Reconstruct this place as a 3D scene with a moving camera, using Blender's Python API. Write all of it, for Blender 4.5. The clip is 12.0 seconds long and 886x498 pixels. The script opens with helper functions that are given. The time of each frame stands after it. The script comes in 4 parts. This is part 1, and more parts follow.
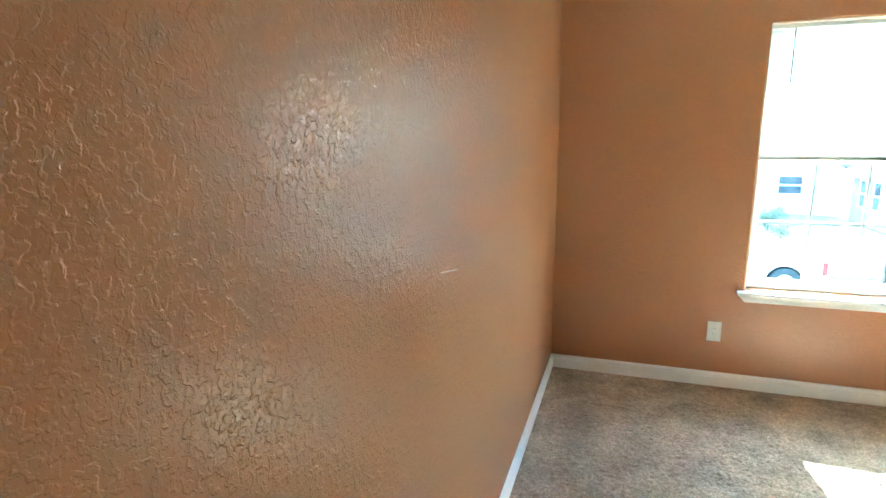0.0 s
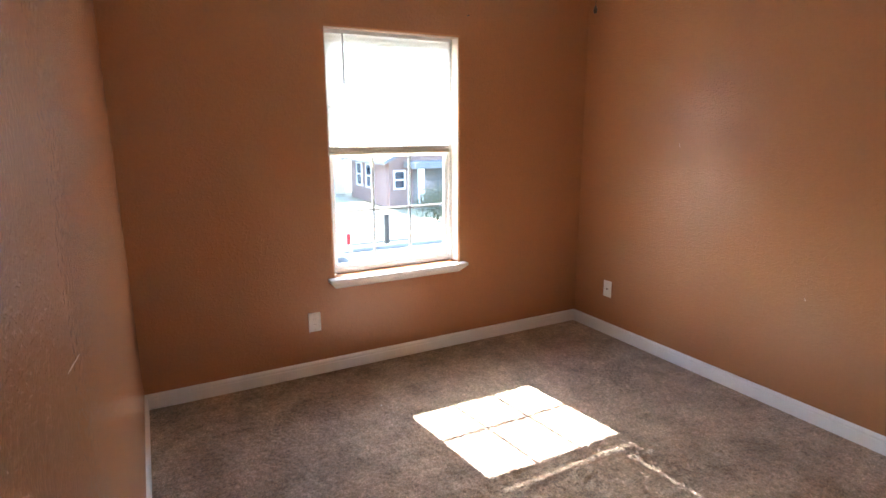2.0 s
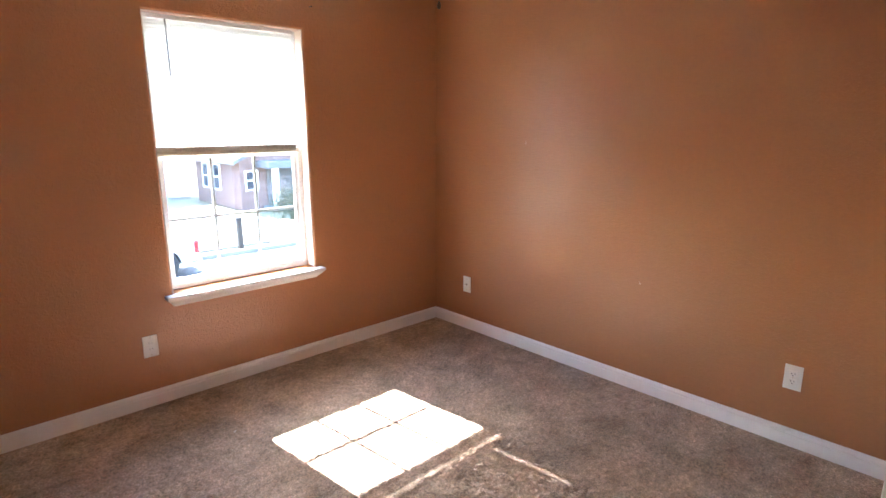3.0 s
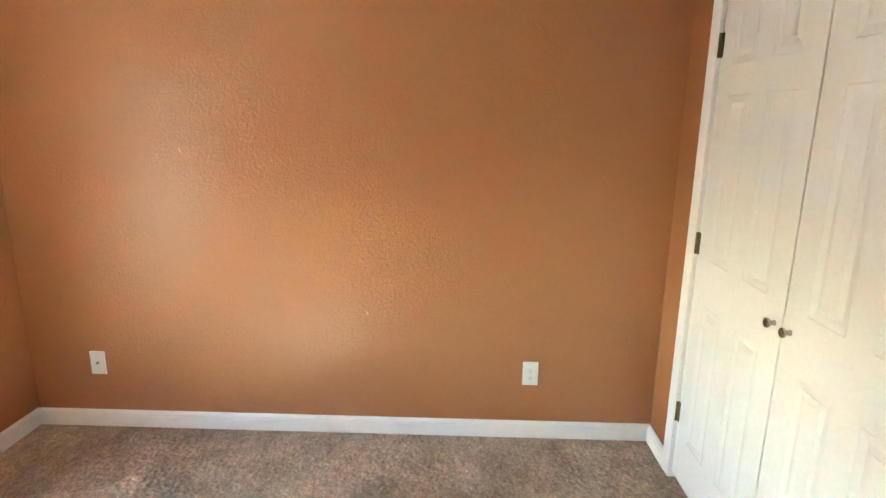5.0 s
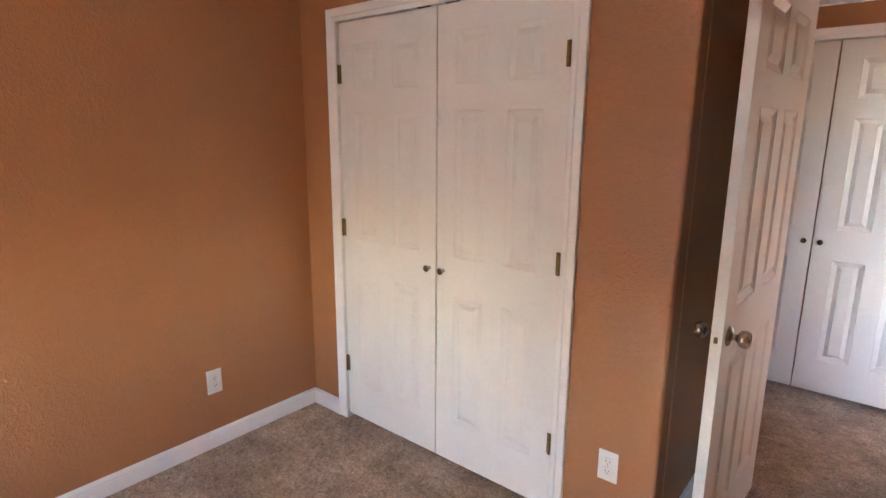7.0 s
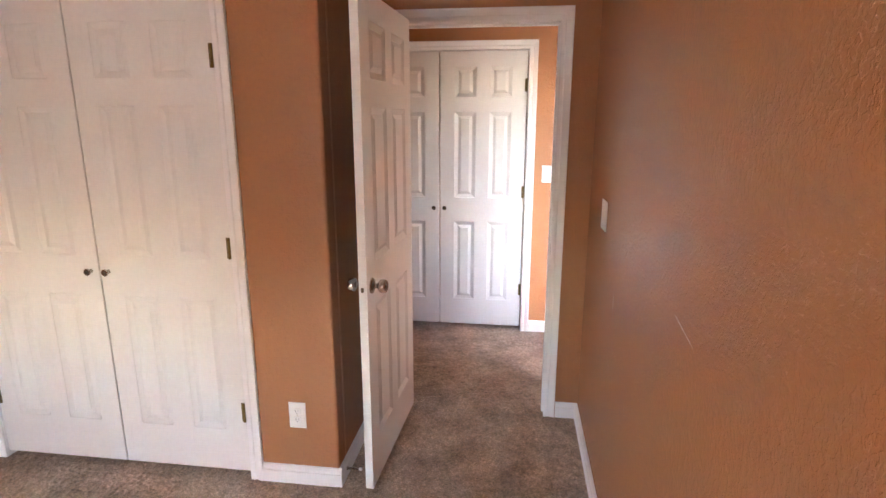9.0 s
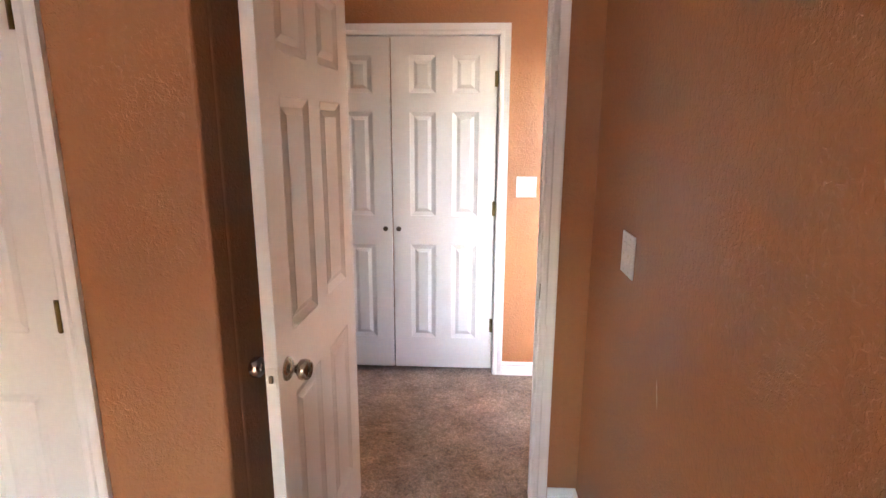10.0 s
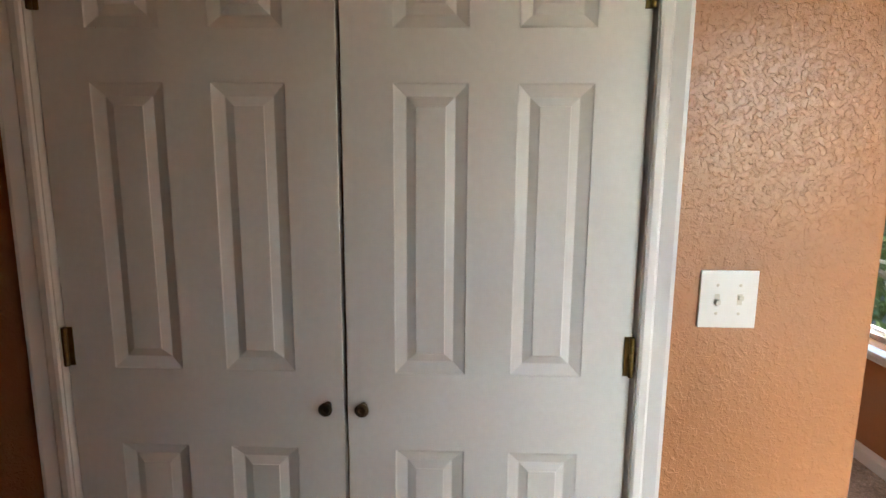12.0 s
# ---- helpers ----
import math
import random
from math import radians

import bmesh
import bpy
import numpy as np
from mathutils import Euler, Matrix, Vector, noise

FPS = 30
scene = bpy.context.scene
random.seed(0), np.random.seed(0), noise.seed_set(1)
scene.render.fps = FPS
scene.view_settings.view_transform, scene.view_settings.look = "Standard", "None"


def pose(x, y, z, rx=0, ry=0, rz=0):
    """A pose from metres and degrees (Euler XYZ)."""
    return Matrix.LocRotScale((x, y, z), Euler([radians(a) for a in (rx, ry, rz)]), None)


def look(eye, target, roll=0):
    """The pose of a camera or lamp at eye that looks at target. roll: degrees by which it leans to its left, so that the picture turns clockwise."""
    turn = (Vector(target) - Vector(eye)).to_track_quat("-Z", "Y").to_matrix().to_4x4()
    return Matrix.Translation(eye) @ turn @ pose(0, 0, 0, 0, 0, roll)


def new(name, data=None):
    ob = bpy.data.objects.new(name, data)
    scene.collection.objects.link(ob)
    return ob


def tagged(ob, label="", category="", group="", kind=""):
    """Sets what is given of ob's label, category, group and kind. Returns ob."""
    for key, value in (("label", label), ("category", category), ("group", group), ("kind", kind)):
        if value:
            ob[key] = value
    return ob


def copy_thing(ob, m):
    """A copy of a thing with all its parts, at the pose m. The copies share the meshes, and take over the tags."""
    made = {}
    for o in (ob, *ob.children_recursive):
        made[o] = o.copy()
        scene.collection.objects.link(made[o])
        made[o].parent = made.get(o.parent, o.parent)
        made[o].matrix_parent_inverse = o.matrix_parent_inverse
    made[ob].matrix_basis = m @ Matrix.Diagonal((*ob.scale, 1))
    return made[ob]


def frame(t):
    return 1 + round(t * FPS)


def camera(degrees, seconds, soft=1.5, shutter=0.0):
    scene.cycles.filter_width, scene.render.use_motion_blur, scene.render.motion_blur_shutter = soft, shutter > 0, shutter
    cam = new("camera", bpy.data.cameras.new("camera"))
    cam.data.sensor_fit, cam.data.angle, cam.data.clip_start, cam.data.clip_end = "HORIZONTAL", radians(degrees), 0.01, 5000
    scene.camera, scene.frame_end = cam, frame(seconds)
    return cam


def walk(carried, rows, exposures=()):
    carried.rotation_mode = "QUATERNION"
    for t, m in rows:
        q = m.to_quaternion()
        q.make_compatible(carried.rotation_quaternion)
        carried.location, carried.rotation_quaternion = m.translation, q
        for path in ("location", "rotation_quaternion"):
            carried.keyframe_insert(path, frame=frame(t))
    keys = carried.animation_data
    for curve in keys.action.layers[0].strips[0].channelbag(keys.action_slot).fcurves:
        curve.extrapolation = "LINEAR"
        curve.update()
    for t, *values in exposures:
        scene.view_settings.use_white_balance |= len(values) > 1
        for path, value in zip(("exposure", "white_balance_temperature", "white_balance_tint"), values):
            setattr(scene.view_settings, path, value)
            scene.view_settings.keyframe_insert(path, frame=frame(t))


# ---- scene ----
cam = camera(78.0, 12.0)
PATH = [
    (0.0, (0.398, -0.209, 1.455), (-0.219, 1.655, 1.075), -0.26),
    (0.5, (0.153, -0.012, 1.474), (-0.05, 1.936, 1.071), 0.12),
    (1.0, (0.073, 0.087, 1.489), (0.279, 2.032, 1.072), 0.11),
    (1.5, (0.111, 0.07, 1.471), (0.708, 1.936, 1.067), -0.11),
    (2.0, (0.129, 0.062, 1.501), (1.058, 1.781, 1.075), -0.2),
    (2.5, (0.103, 0.063, 1.505), (1.276, 1.623, 1.068), -0.18),
    (3.0, (0.217, 0.134, 1.502), (1.548, 1.562, 1.067), -0.14),
    (3.2, (0.274, 0.189, 1.508), (1.69, 1.53, 1.065), -0.02),
    (4.8, (0.546, 1.023, 1.542), (2.477, 1.275, 1.087), 0.4),
    (5, (0.57, 1.109, 1.539), (2.517, 1.171, 1.086), 0.6),
    (5.5, (0.722, 1.27, 1.518), (2.639, 0.926, 1.065), 0.5),
    (6, (0.809, 1.465, 1.563), (2.589, 0.682, 1.098), 0.7),
    (6.5, (0.742, 1.713, 1.564), (2.277, 0.505, 1.137), 0.7),
    (7, (0.591, 1.967, 1.558), (1.837, 0.46, 1.138), 0.4),
    (7.5, (0.49, 2.228, 1.562), (1.48, 0.541, 1.144), 0.2),
    (7.7, (0.461, 2.329, 1.58), (1.333, 0.581, 1.151), 0.2),
    (9.3, (0.368, 2.102, 1.595), (0.548, 0.164, 1.135), 0.0),
    (9.5, (0.372, 1.946, 1.599), (0.519, 0.005, 1.14), -0.0),
    (10, (0.456, 1.461, 1.568), (0.553, -0.487, 1.125), 0.2),
    (10.5, (0.506, 0.935, 1.577), (0.592, -1.017, 1.151), 0.2),
    (11, (0.564, 0.389, 1.576), (0.644, -1.569, 1.174), 0.2),
    (11.5, (0.654, -0.175, 1.555), (0.721, -2.135, 1.162), 0.4),
    (12, (0.676, -0.692, 1.488), (0.744, -2.665, 1.168), 0.4),
]
walk(cam, [(t, look(eye, target, roll)) for t, eye, target, roll in PATH],
     [(0.0, 6.05, 4900, -23), (0.5, 5.84, 5000, -18), (1.0, 5.52, 5400, -13), (1.5, 5.1, 5850, 1), (2.0, 4.9, 6000, 10), (2.5, 4.98, 5950, 13), (3.2, 5.22, 5850, 13),
      (5.0, 5.9, 5850, -6), (5.5, 5.74, 5800, -1), (6.0, 5.56, 5800, 4), (6.5, 5.36, 5900, 10), (7.5, 5.14, 6200, 18), (9.5, 5.5, 6250, 17), (10.5, 5.28, 6300, 17), (11.5, 4.42, 6350, 9), (12.0, 4.27, 6450, 7)])

# ---- light: a clear sky and one sun in front of the bedroom's window ----
SUN_WAY = Vector((0.112, -1.0, -0.85))
world = bpy.data.worlds.new("sky")
scene.world = world
world.use_nodes = True
nt = world.node_tree
sky = nt.nodes.new("ShaderNodeTexSky")
sky.sky_type = "NISHITA"
sky.sun_disc = False
sky.sun_elevation = radians(40.2)
sky.sun_rotation = radians(-6)
nt.links.new(sky.outputs[0], nt.nodes["Background"].inputs[0])
nt.nodes["Background"].inputs[1].default_value = 0.15
sun = new("sun", bpy.data.lights.new("sun", "SUN"))
sun.data.energy = 3.2
sun.data.angle = radians(0.5)
sun.data.color = (1.0, 0.95, 0.88)
sun.matrix_world = look(-10 * SUN_WAY, (0, 0, 0))


# ---- materials ----
def material(name, col, rough=0.6, metal=0.0, spec=0.5, var=0.0, var_scale=6.0, fine=0.0, fine_scale=80.0, bump=0.0, bump_scale=200.0, dist=0.001):
    """A painted or plain surface: two scales of colour noise and a fine relief."""
    m = bpy.data.materials.new(name)
    m.use_nodes = True
    n, l = m.node_tree.nodes, m.node_tree.links
    b = n["Principled BSDF"]
    b.inputs["Roughness"].default_value = rough
    b.inputs["Metallic"].default_value = metal
    b.inputs["Specular IOR Level"].default_value = spec
    b.inputs["Base Color"].default_value = (*col, 1)
    tc = n.new("ShaderNodeTexCoord")
    out = None
    for amount, scale in ((var, var_scale), (fine, fine_scale)):
        if amount:
            t = n.new("ShaderNodeTexNoise")
            t.inputs["Scale"].default_value = scale
            t.inputs["Detail"].default_value = 4
            l.new(tc.outputs["Object"], t.inputs["Vector"])
            r = n.new("ShaderNodeMapRange")
            r.inputs["From Min"].default_value, r.inputs["From Max"].default_value = 0.3, 0.7
            r.inputs["To Min"].default_value, r.inputs["To Max"].default_value = 1 - amount, 1 + amount
            l.new(t.outputs["Fac"], r.inputs["Value"])
            if out is None:
                out = r.outputs[0]
            else:
                k = n.new("ShaderNodeMath")
                k.operation = "MULTIPLY"
                l.new(out, k.inputs[0])
                l.new(r.outputs[0], k.inputs[1])
                out = k.outputs[0]
    if out is not None:
        v = n.new("ShaderNodeVectorMath")
        v.operation = "SCALE"
        v.inputs[0].default_value = col
        l.new(out, v.inputs["Scale"])
        l.new(v.outputs[0], b.inputs["Base Color"])
    if bump:
        t = n.new("ShaderNodeTexNoise")
        t.inputs["Scale"].default_value = bump_scale
        t.inputs["Detail"].default_value = 3
        l.new(tc.outputs["Object"], t.inputs["Vector"])
        k = n.new("ShaderNodeBump")
        k.inputs["Strength"].default_value = bump
        k.inputs["Distance"].default_value = dist
        l.new(t.outputs["Fac"], k.inputs["Height"])
        l.new(k.outputs[0], b.inputs["Normal"])
    return m


def knockdown_paint(name, col):
    """Satin paint over a trowelled knockdown texture: flat-topped splats a centimetre or two wide, and fine roller stipple."""
    m = bpy.data.materials.new(name)
    m.use_nodes = True
    n, l = m.node_tree.nodes, m.node_tree.links
    b = n["Principled BSDF"]
    tc = n.new("ShaderNodeTexCoord")

    def noise_tex(scale, detail, distortion=0.0, rough=0.5):
        t = n.new("ShaderNodeTexNoise")
        t.inputs["Scale"].default_value, t.inputs["Detail"].default_value = scale, detail
        t.inputs["Distortion"].default_value, t.inputs["Roughness"].default_value = distortion, rough
        l.new(tc.outputs["Object"], t.inputs["Vector"])
        return t.outputs["Fac"]

    def remap(v, a, b_, c, d):
        r = n.new("ShaderNodeMapRange")
        r.interpolation_type = "SMOOTHSTEP"
        for i, x in zip(("From Min", "From Max", "To Min", "To Max"), (a, b_, c, d)):
            r.inputs[i].default_value = x
        l.new(v, r.inputs["Value"])
        return r.outputs[0]

    def add(a, b_):
        k = n.new("ShaderNodeMath")
        k.operation = "ADD"
        l.new(a, k.inputs[0])
        l.new(b_, k.inputs[1])
        return k.outputs[0]

    splat = remap(noise_tex(56, 2, 0.3), 0.51, 0.58, 0, 1.0)
    middle = remap(noise_tex(100, 2, 0.3), 0.52, 0.61, 0, 0.6)
    small = remap(noise_tex(185, 2, 0.2), 0.54, 0.63, 0, 0.3)
    grain = remap(noise_tex(700, 2), 0.3, 0.7, 0, 0.07)
    height = add(add(add(splat, middle), small), grain)
    bump = n.new("ShaderNodeBump")
    bump.inputs["Strength"].default_value = 0.8
    bump.inputs["Distance"].default_value = 0.0008
    l.new(height, bump.inputs["Height"])
    l.new(bump.outputs[0], b.inputs["Normal"])
    tone = add(remap(noise_tex(1.1, 2), 0.2, 0.8, -0.025, 0.025), remap(noise_tex(60, 2), 0.2, 0.8, 0.98, 1.02))
    v = n.new("ShaderNodeVectorMath")
    v.operation = "SCALE"
    v.inputs[0].default_value = col
    l.new(tone, v.inputs["Scale"])
    b.inputs["Specular IOR Level"].default_value = 0.5
    l.new(v.outputs[0], b.inputs["Base Color"])
    b.inputs["Roughness"].default_value = 0.27
    return m


def carpet_pile(name, col):
    m = bpy.data.materials.new(name)
    m.use_nodes = True
    n, l = m.node_tree.nodes, m.node_tree.links
    b = n["Principled BSDF"]
    b.inputs["Roughness"].default_value = 1.0
    b.inputs["Specular IOR Level"].default_value = 0.1
    b.inputs["Sheen Weight"].default_value = 0.25
    tc = n.new("ShaderNodeTexCoord")
    fac = None
    for scale, amount, detail, lo, hi in [(*a, 0.32, 0.68) for a in ((1.7, 0.16, 4), (6, 0.20, 4), (26, 0.17, 4), (70, 0.22, 3), (130, 0.28, 3), (330, 0.30, 2))] + [(4.5, -0.12, 6, 0.52, 0.66)]:
        t = n.new("ShaderNodeTexNoise")
        t.inputs["Scale"].default_value, t.inputs["Detail"].default_value = scale, detail
        l.new(tc.outputs["Object"], t.inputs["Vector"])
        r = n.new("ShaderNodeMapRange")
        for i, x in zip(("From Min", "From Max", "To Min", "To Max"), (lo, hi, 1 - amount, 1 + amount)):
            r.inputs[i].default_value = x
        l.new(t.outputs["Fac"], r.inputs["Value"])
        if fac is None:
            fac = r.outputs[0]
        else:
            k = n.new("ShaderNodeMath")
            k.operation = "MULTIPLY"
            l.new(fac, k.inputs[0])
            l.new(r.outputs[0], k.inputs[1])
            fac = k.outputs[0]
        if scale == 330:
            last = t.outputs["Fac"]
    v = n.new("ShaderNodeVectorMath")
    v.operation = "SCALE"
    v.inputs[0].default_value = col
    l.new(fac, v.inputs["Scale"])
    l.new(v.outputs[0], b.inputs["Base Color"])
    k = n.new("ShaderNodeBump")
    k.inputs["Strength"].default_value, k.inputs["Distance"].default_value = 0.6, 0.004
    l.new(last, k.inputs["Height"])
    l.new(k.outputs[0], b.inputs["Normal"])
    return m


def translucent(name, col, share):
    m = bpy.data.materials.new(name)
    m.use_nodes = True
    n, l = m.node_tree.nodes, m.node_tree.links
    b = n["Principled BSDF"]
    b.inputs["Base Color"].default_value = (*col, 1)
    b.inputs["Roughness"].default_value = 0.6
    b.inputs["Specular IOR Level"].default_value = 0.2
    t = n.new("ShaderNodeBsdfTranslucent")
    t.inputs["Color"].default_value = (*col, 1)
    mix = n.new("ShaderNodeMixShader")
    mix.inputs[0].default_value = share
    l.new(b.outputs[0], mix.inputs[1])
    l.new(t.outputs[0], mix.inputs[2])
    l.new(mix.outputs[0], n["Material Output"].inputs["Surface"])
    return m


def glass(name):
    """Double glazing: straight through, a little dimmed, with the mirror of its surface."""
    m = bpy.data.materials.new(name)
    m.use_nodes = True
    n, l = m.node_tree.nodes, m.node_tree.links
    n.remove(n["Principled BSDF"])
    a, g, mix = n.new("ShaderNodeBsdfTransparent"), n.new("ShaderNodeBsdfGlossy"), n.new("ShaderNodeMixShader")
    a.inputs[0].default_value = (0.88, 0.90, 0.89, 1)
    g.inputs["Roughness"].default_value = 0.02
    mix.inputs[0].default_value = 0.04
    l.new(a.outputs[0], mix.inputs[1])
    l.new(g.outputs[0], mix.inputs[2])
    l.new(mix.outputs[0], n["Material Output"].inputs["Surface"])
    return m


WALL = knockdown_paint("terracotta_wall_paint", (0.418, 0.188, 0.082))
CEILING = material("ceiling_paint", (0.83, 0.81, 0.78), 0.9, bump=0.5, bump_scale=90, dist=0.002, var=0.03)
WHITE = material("white_semi_gloss_paint", (0.79, 0.77, 0.735), 0.42, var=0.025, var_scale=3, fine=0.02, fine_scale=60, bump=0.10, bump_scale=160, dist=0.0006)
TRIM = material("white_trim_paint", (0.85, 0.83, 0.81), 0.38, var=0.03, var_scale=5, bump=0.08, bump_scale=120, dist=0.0006)
CARPET = carpet_pile("taupe_carpet", (0.36, 0.266, 0.194))
PLASTIC = material("white_plastic", (0.80, 0.78, 0.74), 0.35, var=0.02, var_scale=20)
SLOT = material("dark_slot", (0.03, 0.028, 0.025), 0.6, var=0.1)
BRASS = material("worn_brass", (0.20, 0.135, 0.045), 0.34, 1.0, var=0.2, var_scale=40, fine=0.1, fine_scale=300)
NICKEL = material("brushed_nickel", (0.46, 0.41, 0.36), 0.24, 1.0, var=0.08, var_scale=60)
BRONZE = material("aged_bronze", (0.10, 0.075, 0.05), 0.35, 0.9, var=0.2, var_scale=80)
REVEAL = material("peach_reveal_paint", (0.62, 0.48, 0.38), 0.5, var=0.04, var_scale=8, fine=0.02, bump=0.1, bump_scale=150, dist=0.0006)
VINYL = material("white_vinyl", (0.80, 0.80, 0.79), 0.4, var=0.02, var_scale=8)
SLAT = translucent("blind_slat_vinyl", (0.88, 0.87, 0.85), 0.50)
RAIL = material("blind_rail_vinyl", (0.62, 0.57, 0.47), 0.45, var=0.05, var_scale=12)
WAND = material("clear_grey_plastic", (0.22, 0.22, 0.22), 0.3, var=0.1)
GLASS = glass("window_glass")
SCUFF = material("scuffed_paint", (0.50, 0.29, 0.17), 0.7, var=0.2, var_scale=90, fine=0.2)
CONCRETE = material("pale_concrete", (0.20, 0.19, 0.18), 0.9, var=0.08, var_scale=0.7, fine=0.08, fine_scale=30, bump=0.3, bump_scale=60, dist=0.004)
ASPHALT = material("sun_bleached_street", (0.055, 0.0545, 0.053), 0.9, var=0.12, var_scale=0.5, fine=0.15, fine_scale=90, bump=0.4, bump_scale=120, dist=0.004)
LAWN = material("dry_lawn", (0.17, 0.16, 0.10), 0.95, var=0.3, var_scale=0.8, fine=0.3, fine_scale=25, bump=0.6, bump_scale=40, dist=0.03)
SIDING = material("pale_grey_siding", (0.42, 0.41, 0.40), 0.7, var=0.06, var_scale=2)
BRICK = material("red_brown_brick", (0.17, 0.11, 0.095), 0.85, var=0.2, var_scale=4, fine=0.2, fine_scale=30)
ROOF = material("grey_shingle", (0.11, 0.115, 0.125), 0.9, var=0.2, var_scale=3, fine=0.25, fine_scale=30)
# Near-black grey: shade put into the colour of porch, wheel arches, far house.
SHADE = material("dark_shade_tone", (0.09, 0.085, 0.085), 0.8, var=0.15, var_scale=3)
HOUSE_TRIM = material("house_trim_paint", (0.62, 0.62, 0.6), 0.6, var=0.05)
DARK_GLASS = material("far_window_glass", (0.03, 0.035, 0.045), 0.08, var=0.2, var_scale=2)
CAR_PAINT = material("white_car_paint", (0.62, 0.62, 0.61), 0.2, var=0.02)
RUBBER = material("tyre_rubber", (0.025, 0.025, 0.025), 0.85, var=0.2, var_scale=20)
CHROME = material("wheel_alloy", (0.6, 0.6, 0.6), 0.25, 1.0, var=0.05)
RED_LENS = material("red_tail_lens", (0.45, 0.02, 0.02), 0.2, var=0.1)
WOOD = material("weathered_wood", (0.035, 0.028, 0.022), 0.85, var=0.25, var_scale=9, fine=0.2, bump=0.4, bump_scale=50, dist=0.004)
BARK = material("bark", (0.13, 0.10, 0.075), 0.95, var=0.3, var_scale=9, fine=0.3, bump=0.8, bump_scale=30, dist=0.01)
LEAF = translucent("leaf_green", (0.045, 0.064, 0.019), 0.22)
LEAF_DARK = translucent("bush_leaf", (0.030, 0.042, 0.022), 0.12)
# Foliage green darkened further, so the shade sits in the leaf colour.
LEAF_SHADE = translucent("shade_leaf", (0.016, 0.022, 0.014), 0.08)
BLOSSOM = translucent("pale_blossom", (0.24, 0.20, 0.19), 0.2)
# Fence wood darkened: its shade is part of this colour.
FENCE = material("shaded_fence_wood", (0.05, 0.052, 0.056), 0.85, var=0.2, var_scale=4, fine=0.2)


# ---- mesh helpers ----
def link(name, mesh, mat_, parent=None, label="", smooth=False):
    if mat_ and not mesh.materials:
        mesh.materials.append(mat_)
    if smooth:
        for p in mesh.polygons:
            p.use_smooth = True
    ob = new(name, mesh)
    if parent:
        ob.parent = parent
    return tagged(ob, label)


def part(name, bm, mat_, parent, label="", smooth=False):
    me = bpy.data.meshes.new(name)
    bm.normal_update()
    bm.to_mesh(me)
    bm.free()
    return link(name, me, mat_, parent, label, smooth)


def empty(name, m=None):
    ob = new(name)
    ob.empty_display_size = 0.05
    if m is not None:
        ob.matrix_world = m
    return ob


def add_box(bm, x0, x1, y0, y1, z0, z1, bevel=0.0):
    r = bmesh.ops.create_cube(bm, size=1.0)
    bmesh.ops.transform(bm, matrix=Matrix.LocRotScale(((x0 + x1) / 2, (y0 + y1) / 2, (z0 + z1) / 2), None, (x1 - x0, y1 - y0, z1 - z0)), verts=r["verts"])
    if bevel:
        es = list({e for v in r["verts"] for e in v.link_edges})
        bmesh.ops.bevel(bm, geom=es, offset=bevel, segments=2, affect="EDGES", profile=0.6)
    return bm


def box(x0, x1, y0, y1, z0, z1, bevel=0.0):
    return add_box(bmesh.new(), x0, x1, y0, y1, z0, z1, bevel)


def add_lathe(bm, prof, m, seg=20):
    """prof: (radius, height) pairs, turned about z and laid by m."""
    rings = []
    for r, h in prof:
        rings.append([bm.verts.new(m @ Vector((r * math.cos(2 * math.pi * i / seg), r * math.sin(2 * math.pi * i / seg), h))) for i in range(seg)])
    for a, b in zip(rings, rings[1:]):
        for i in range(seg):
            bm.faces.new((a[i], a[(i + 1) % seg], b[(i + 1) % seg], b[i]))
    bm.faces.new(list(reversed(rings[0])))
    bm.faces.new(rings[-1])
    return bm


def lathe(prof, m=Matrix(), seg=20):
    return add_lathe(bmesh.new(), prof, m, seg)


def slab(us, zs, holes, d0, d1, axis="x"):
    """An upright slab over a grid of us and zs with cells left open; it lies along x (d is y) or along y (d is x)."""
    bm = bmesh.new()
    verts = {}

    def v(i, k, side):
        key = (i, k, side)
        if key not in verts:
            d = (d0, d1)[side]
            verts[key] = bm.verts.new((us[i], d, zs[k]) if axis == "x" else (d, us[i], zs[k]))
        return verts[key]

    n, m = len(us) - 1, len(zs) - 1
    solid = lambda i, k: 0 <= i < n and 0 <= k < m and (i, k) not in holes
    for i in range(n):
        for k in range(m):
            if not solid(i, k):
                continue
            for side in (0, 1):
                bm.faces.new([v(a, b, side) for a, b in ((i, k), (i + 1, k), (i + 1, k + 1), (i, k + 1))])
            for di, dk, e in ((-1, 0, ((i, k), (i, k + 1))), (1, 0, ((i + 1, k), (i + 1, k + 1))), (0, -1, ((i, k), (i + 1, k))), (0, 1, ((i, k + 1), (i + 1, k + 1)))):
                if not solid(i + di, k + dk):
                    (a, b), (c, d) = e
                    bm.faces.new((v(a, b, 0), v(c, d, 0), v(c, d, 1), v(a, b, 1)))
    bmesh.ops.recalc_face_normals(bm, faces=bm.faces[:])
    return bm


def sweep(path, prof, m):
    """Runs a profile of (outward, depth) along an open path of (u, w, outward u, outward w), laid by m (u, w, depth)."""
    bm = bmesh.new()
    rows = [[bm.verts.new(m @ Vector((u + a * ou, w + a * ow, d))) for a, d in prof] for u, w, ou, ow in path]
    k = len(prof)
    for a, b in zip(rows, rows[1:]):
        for i in range(k):
            bm.faces.new((a[i], a[(i + 1) % k], b[(i + 1) % k], b[i]))
    bm.faces.new(list(reversed(rows[0])))
    bm.faces.new(rows[-1])
    bmesh.ops.recalc_face_normals(bm, faces=bm.faces[:])
    return bm


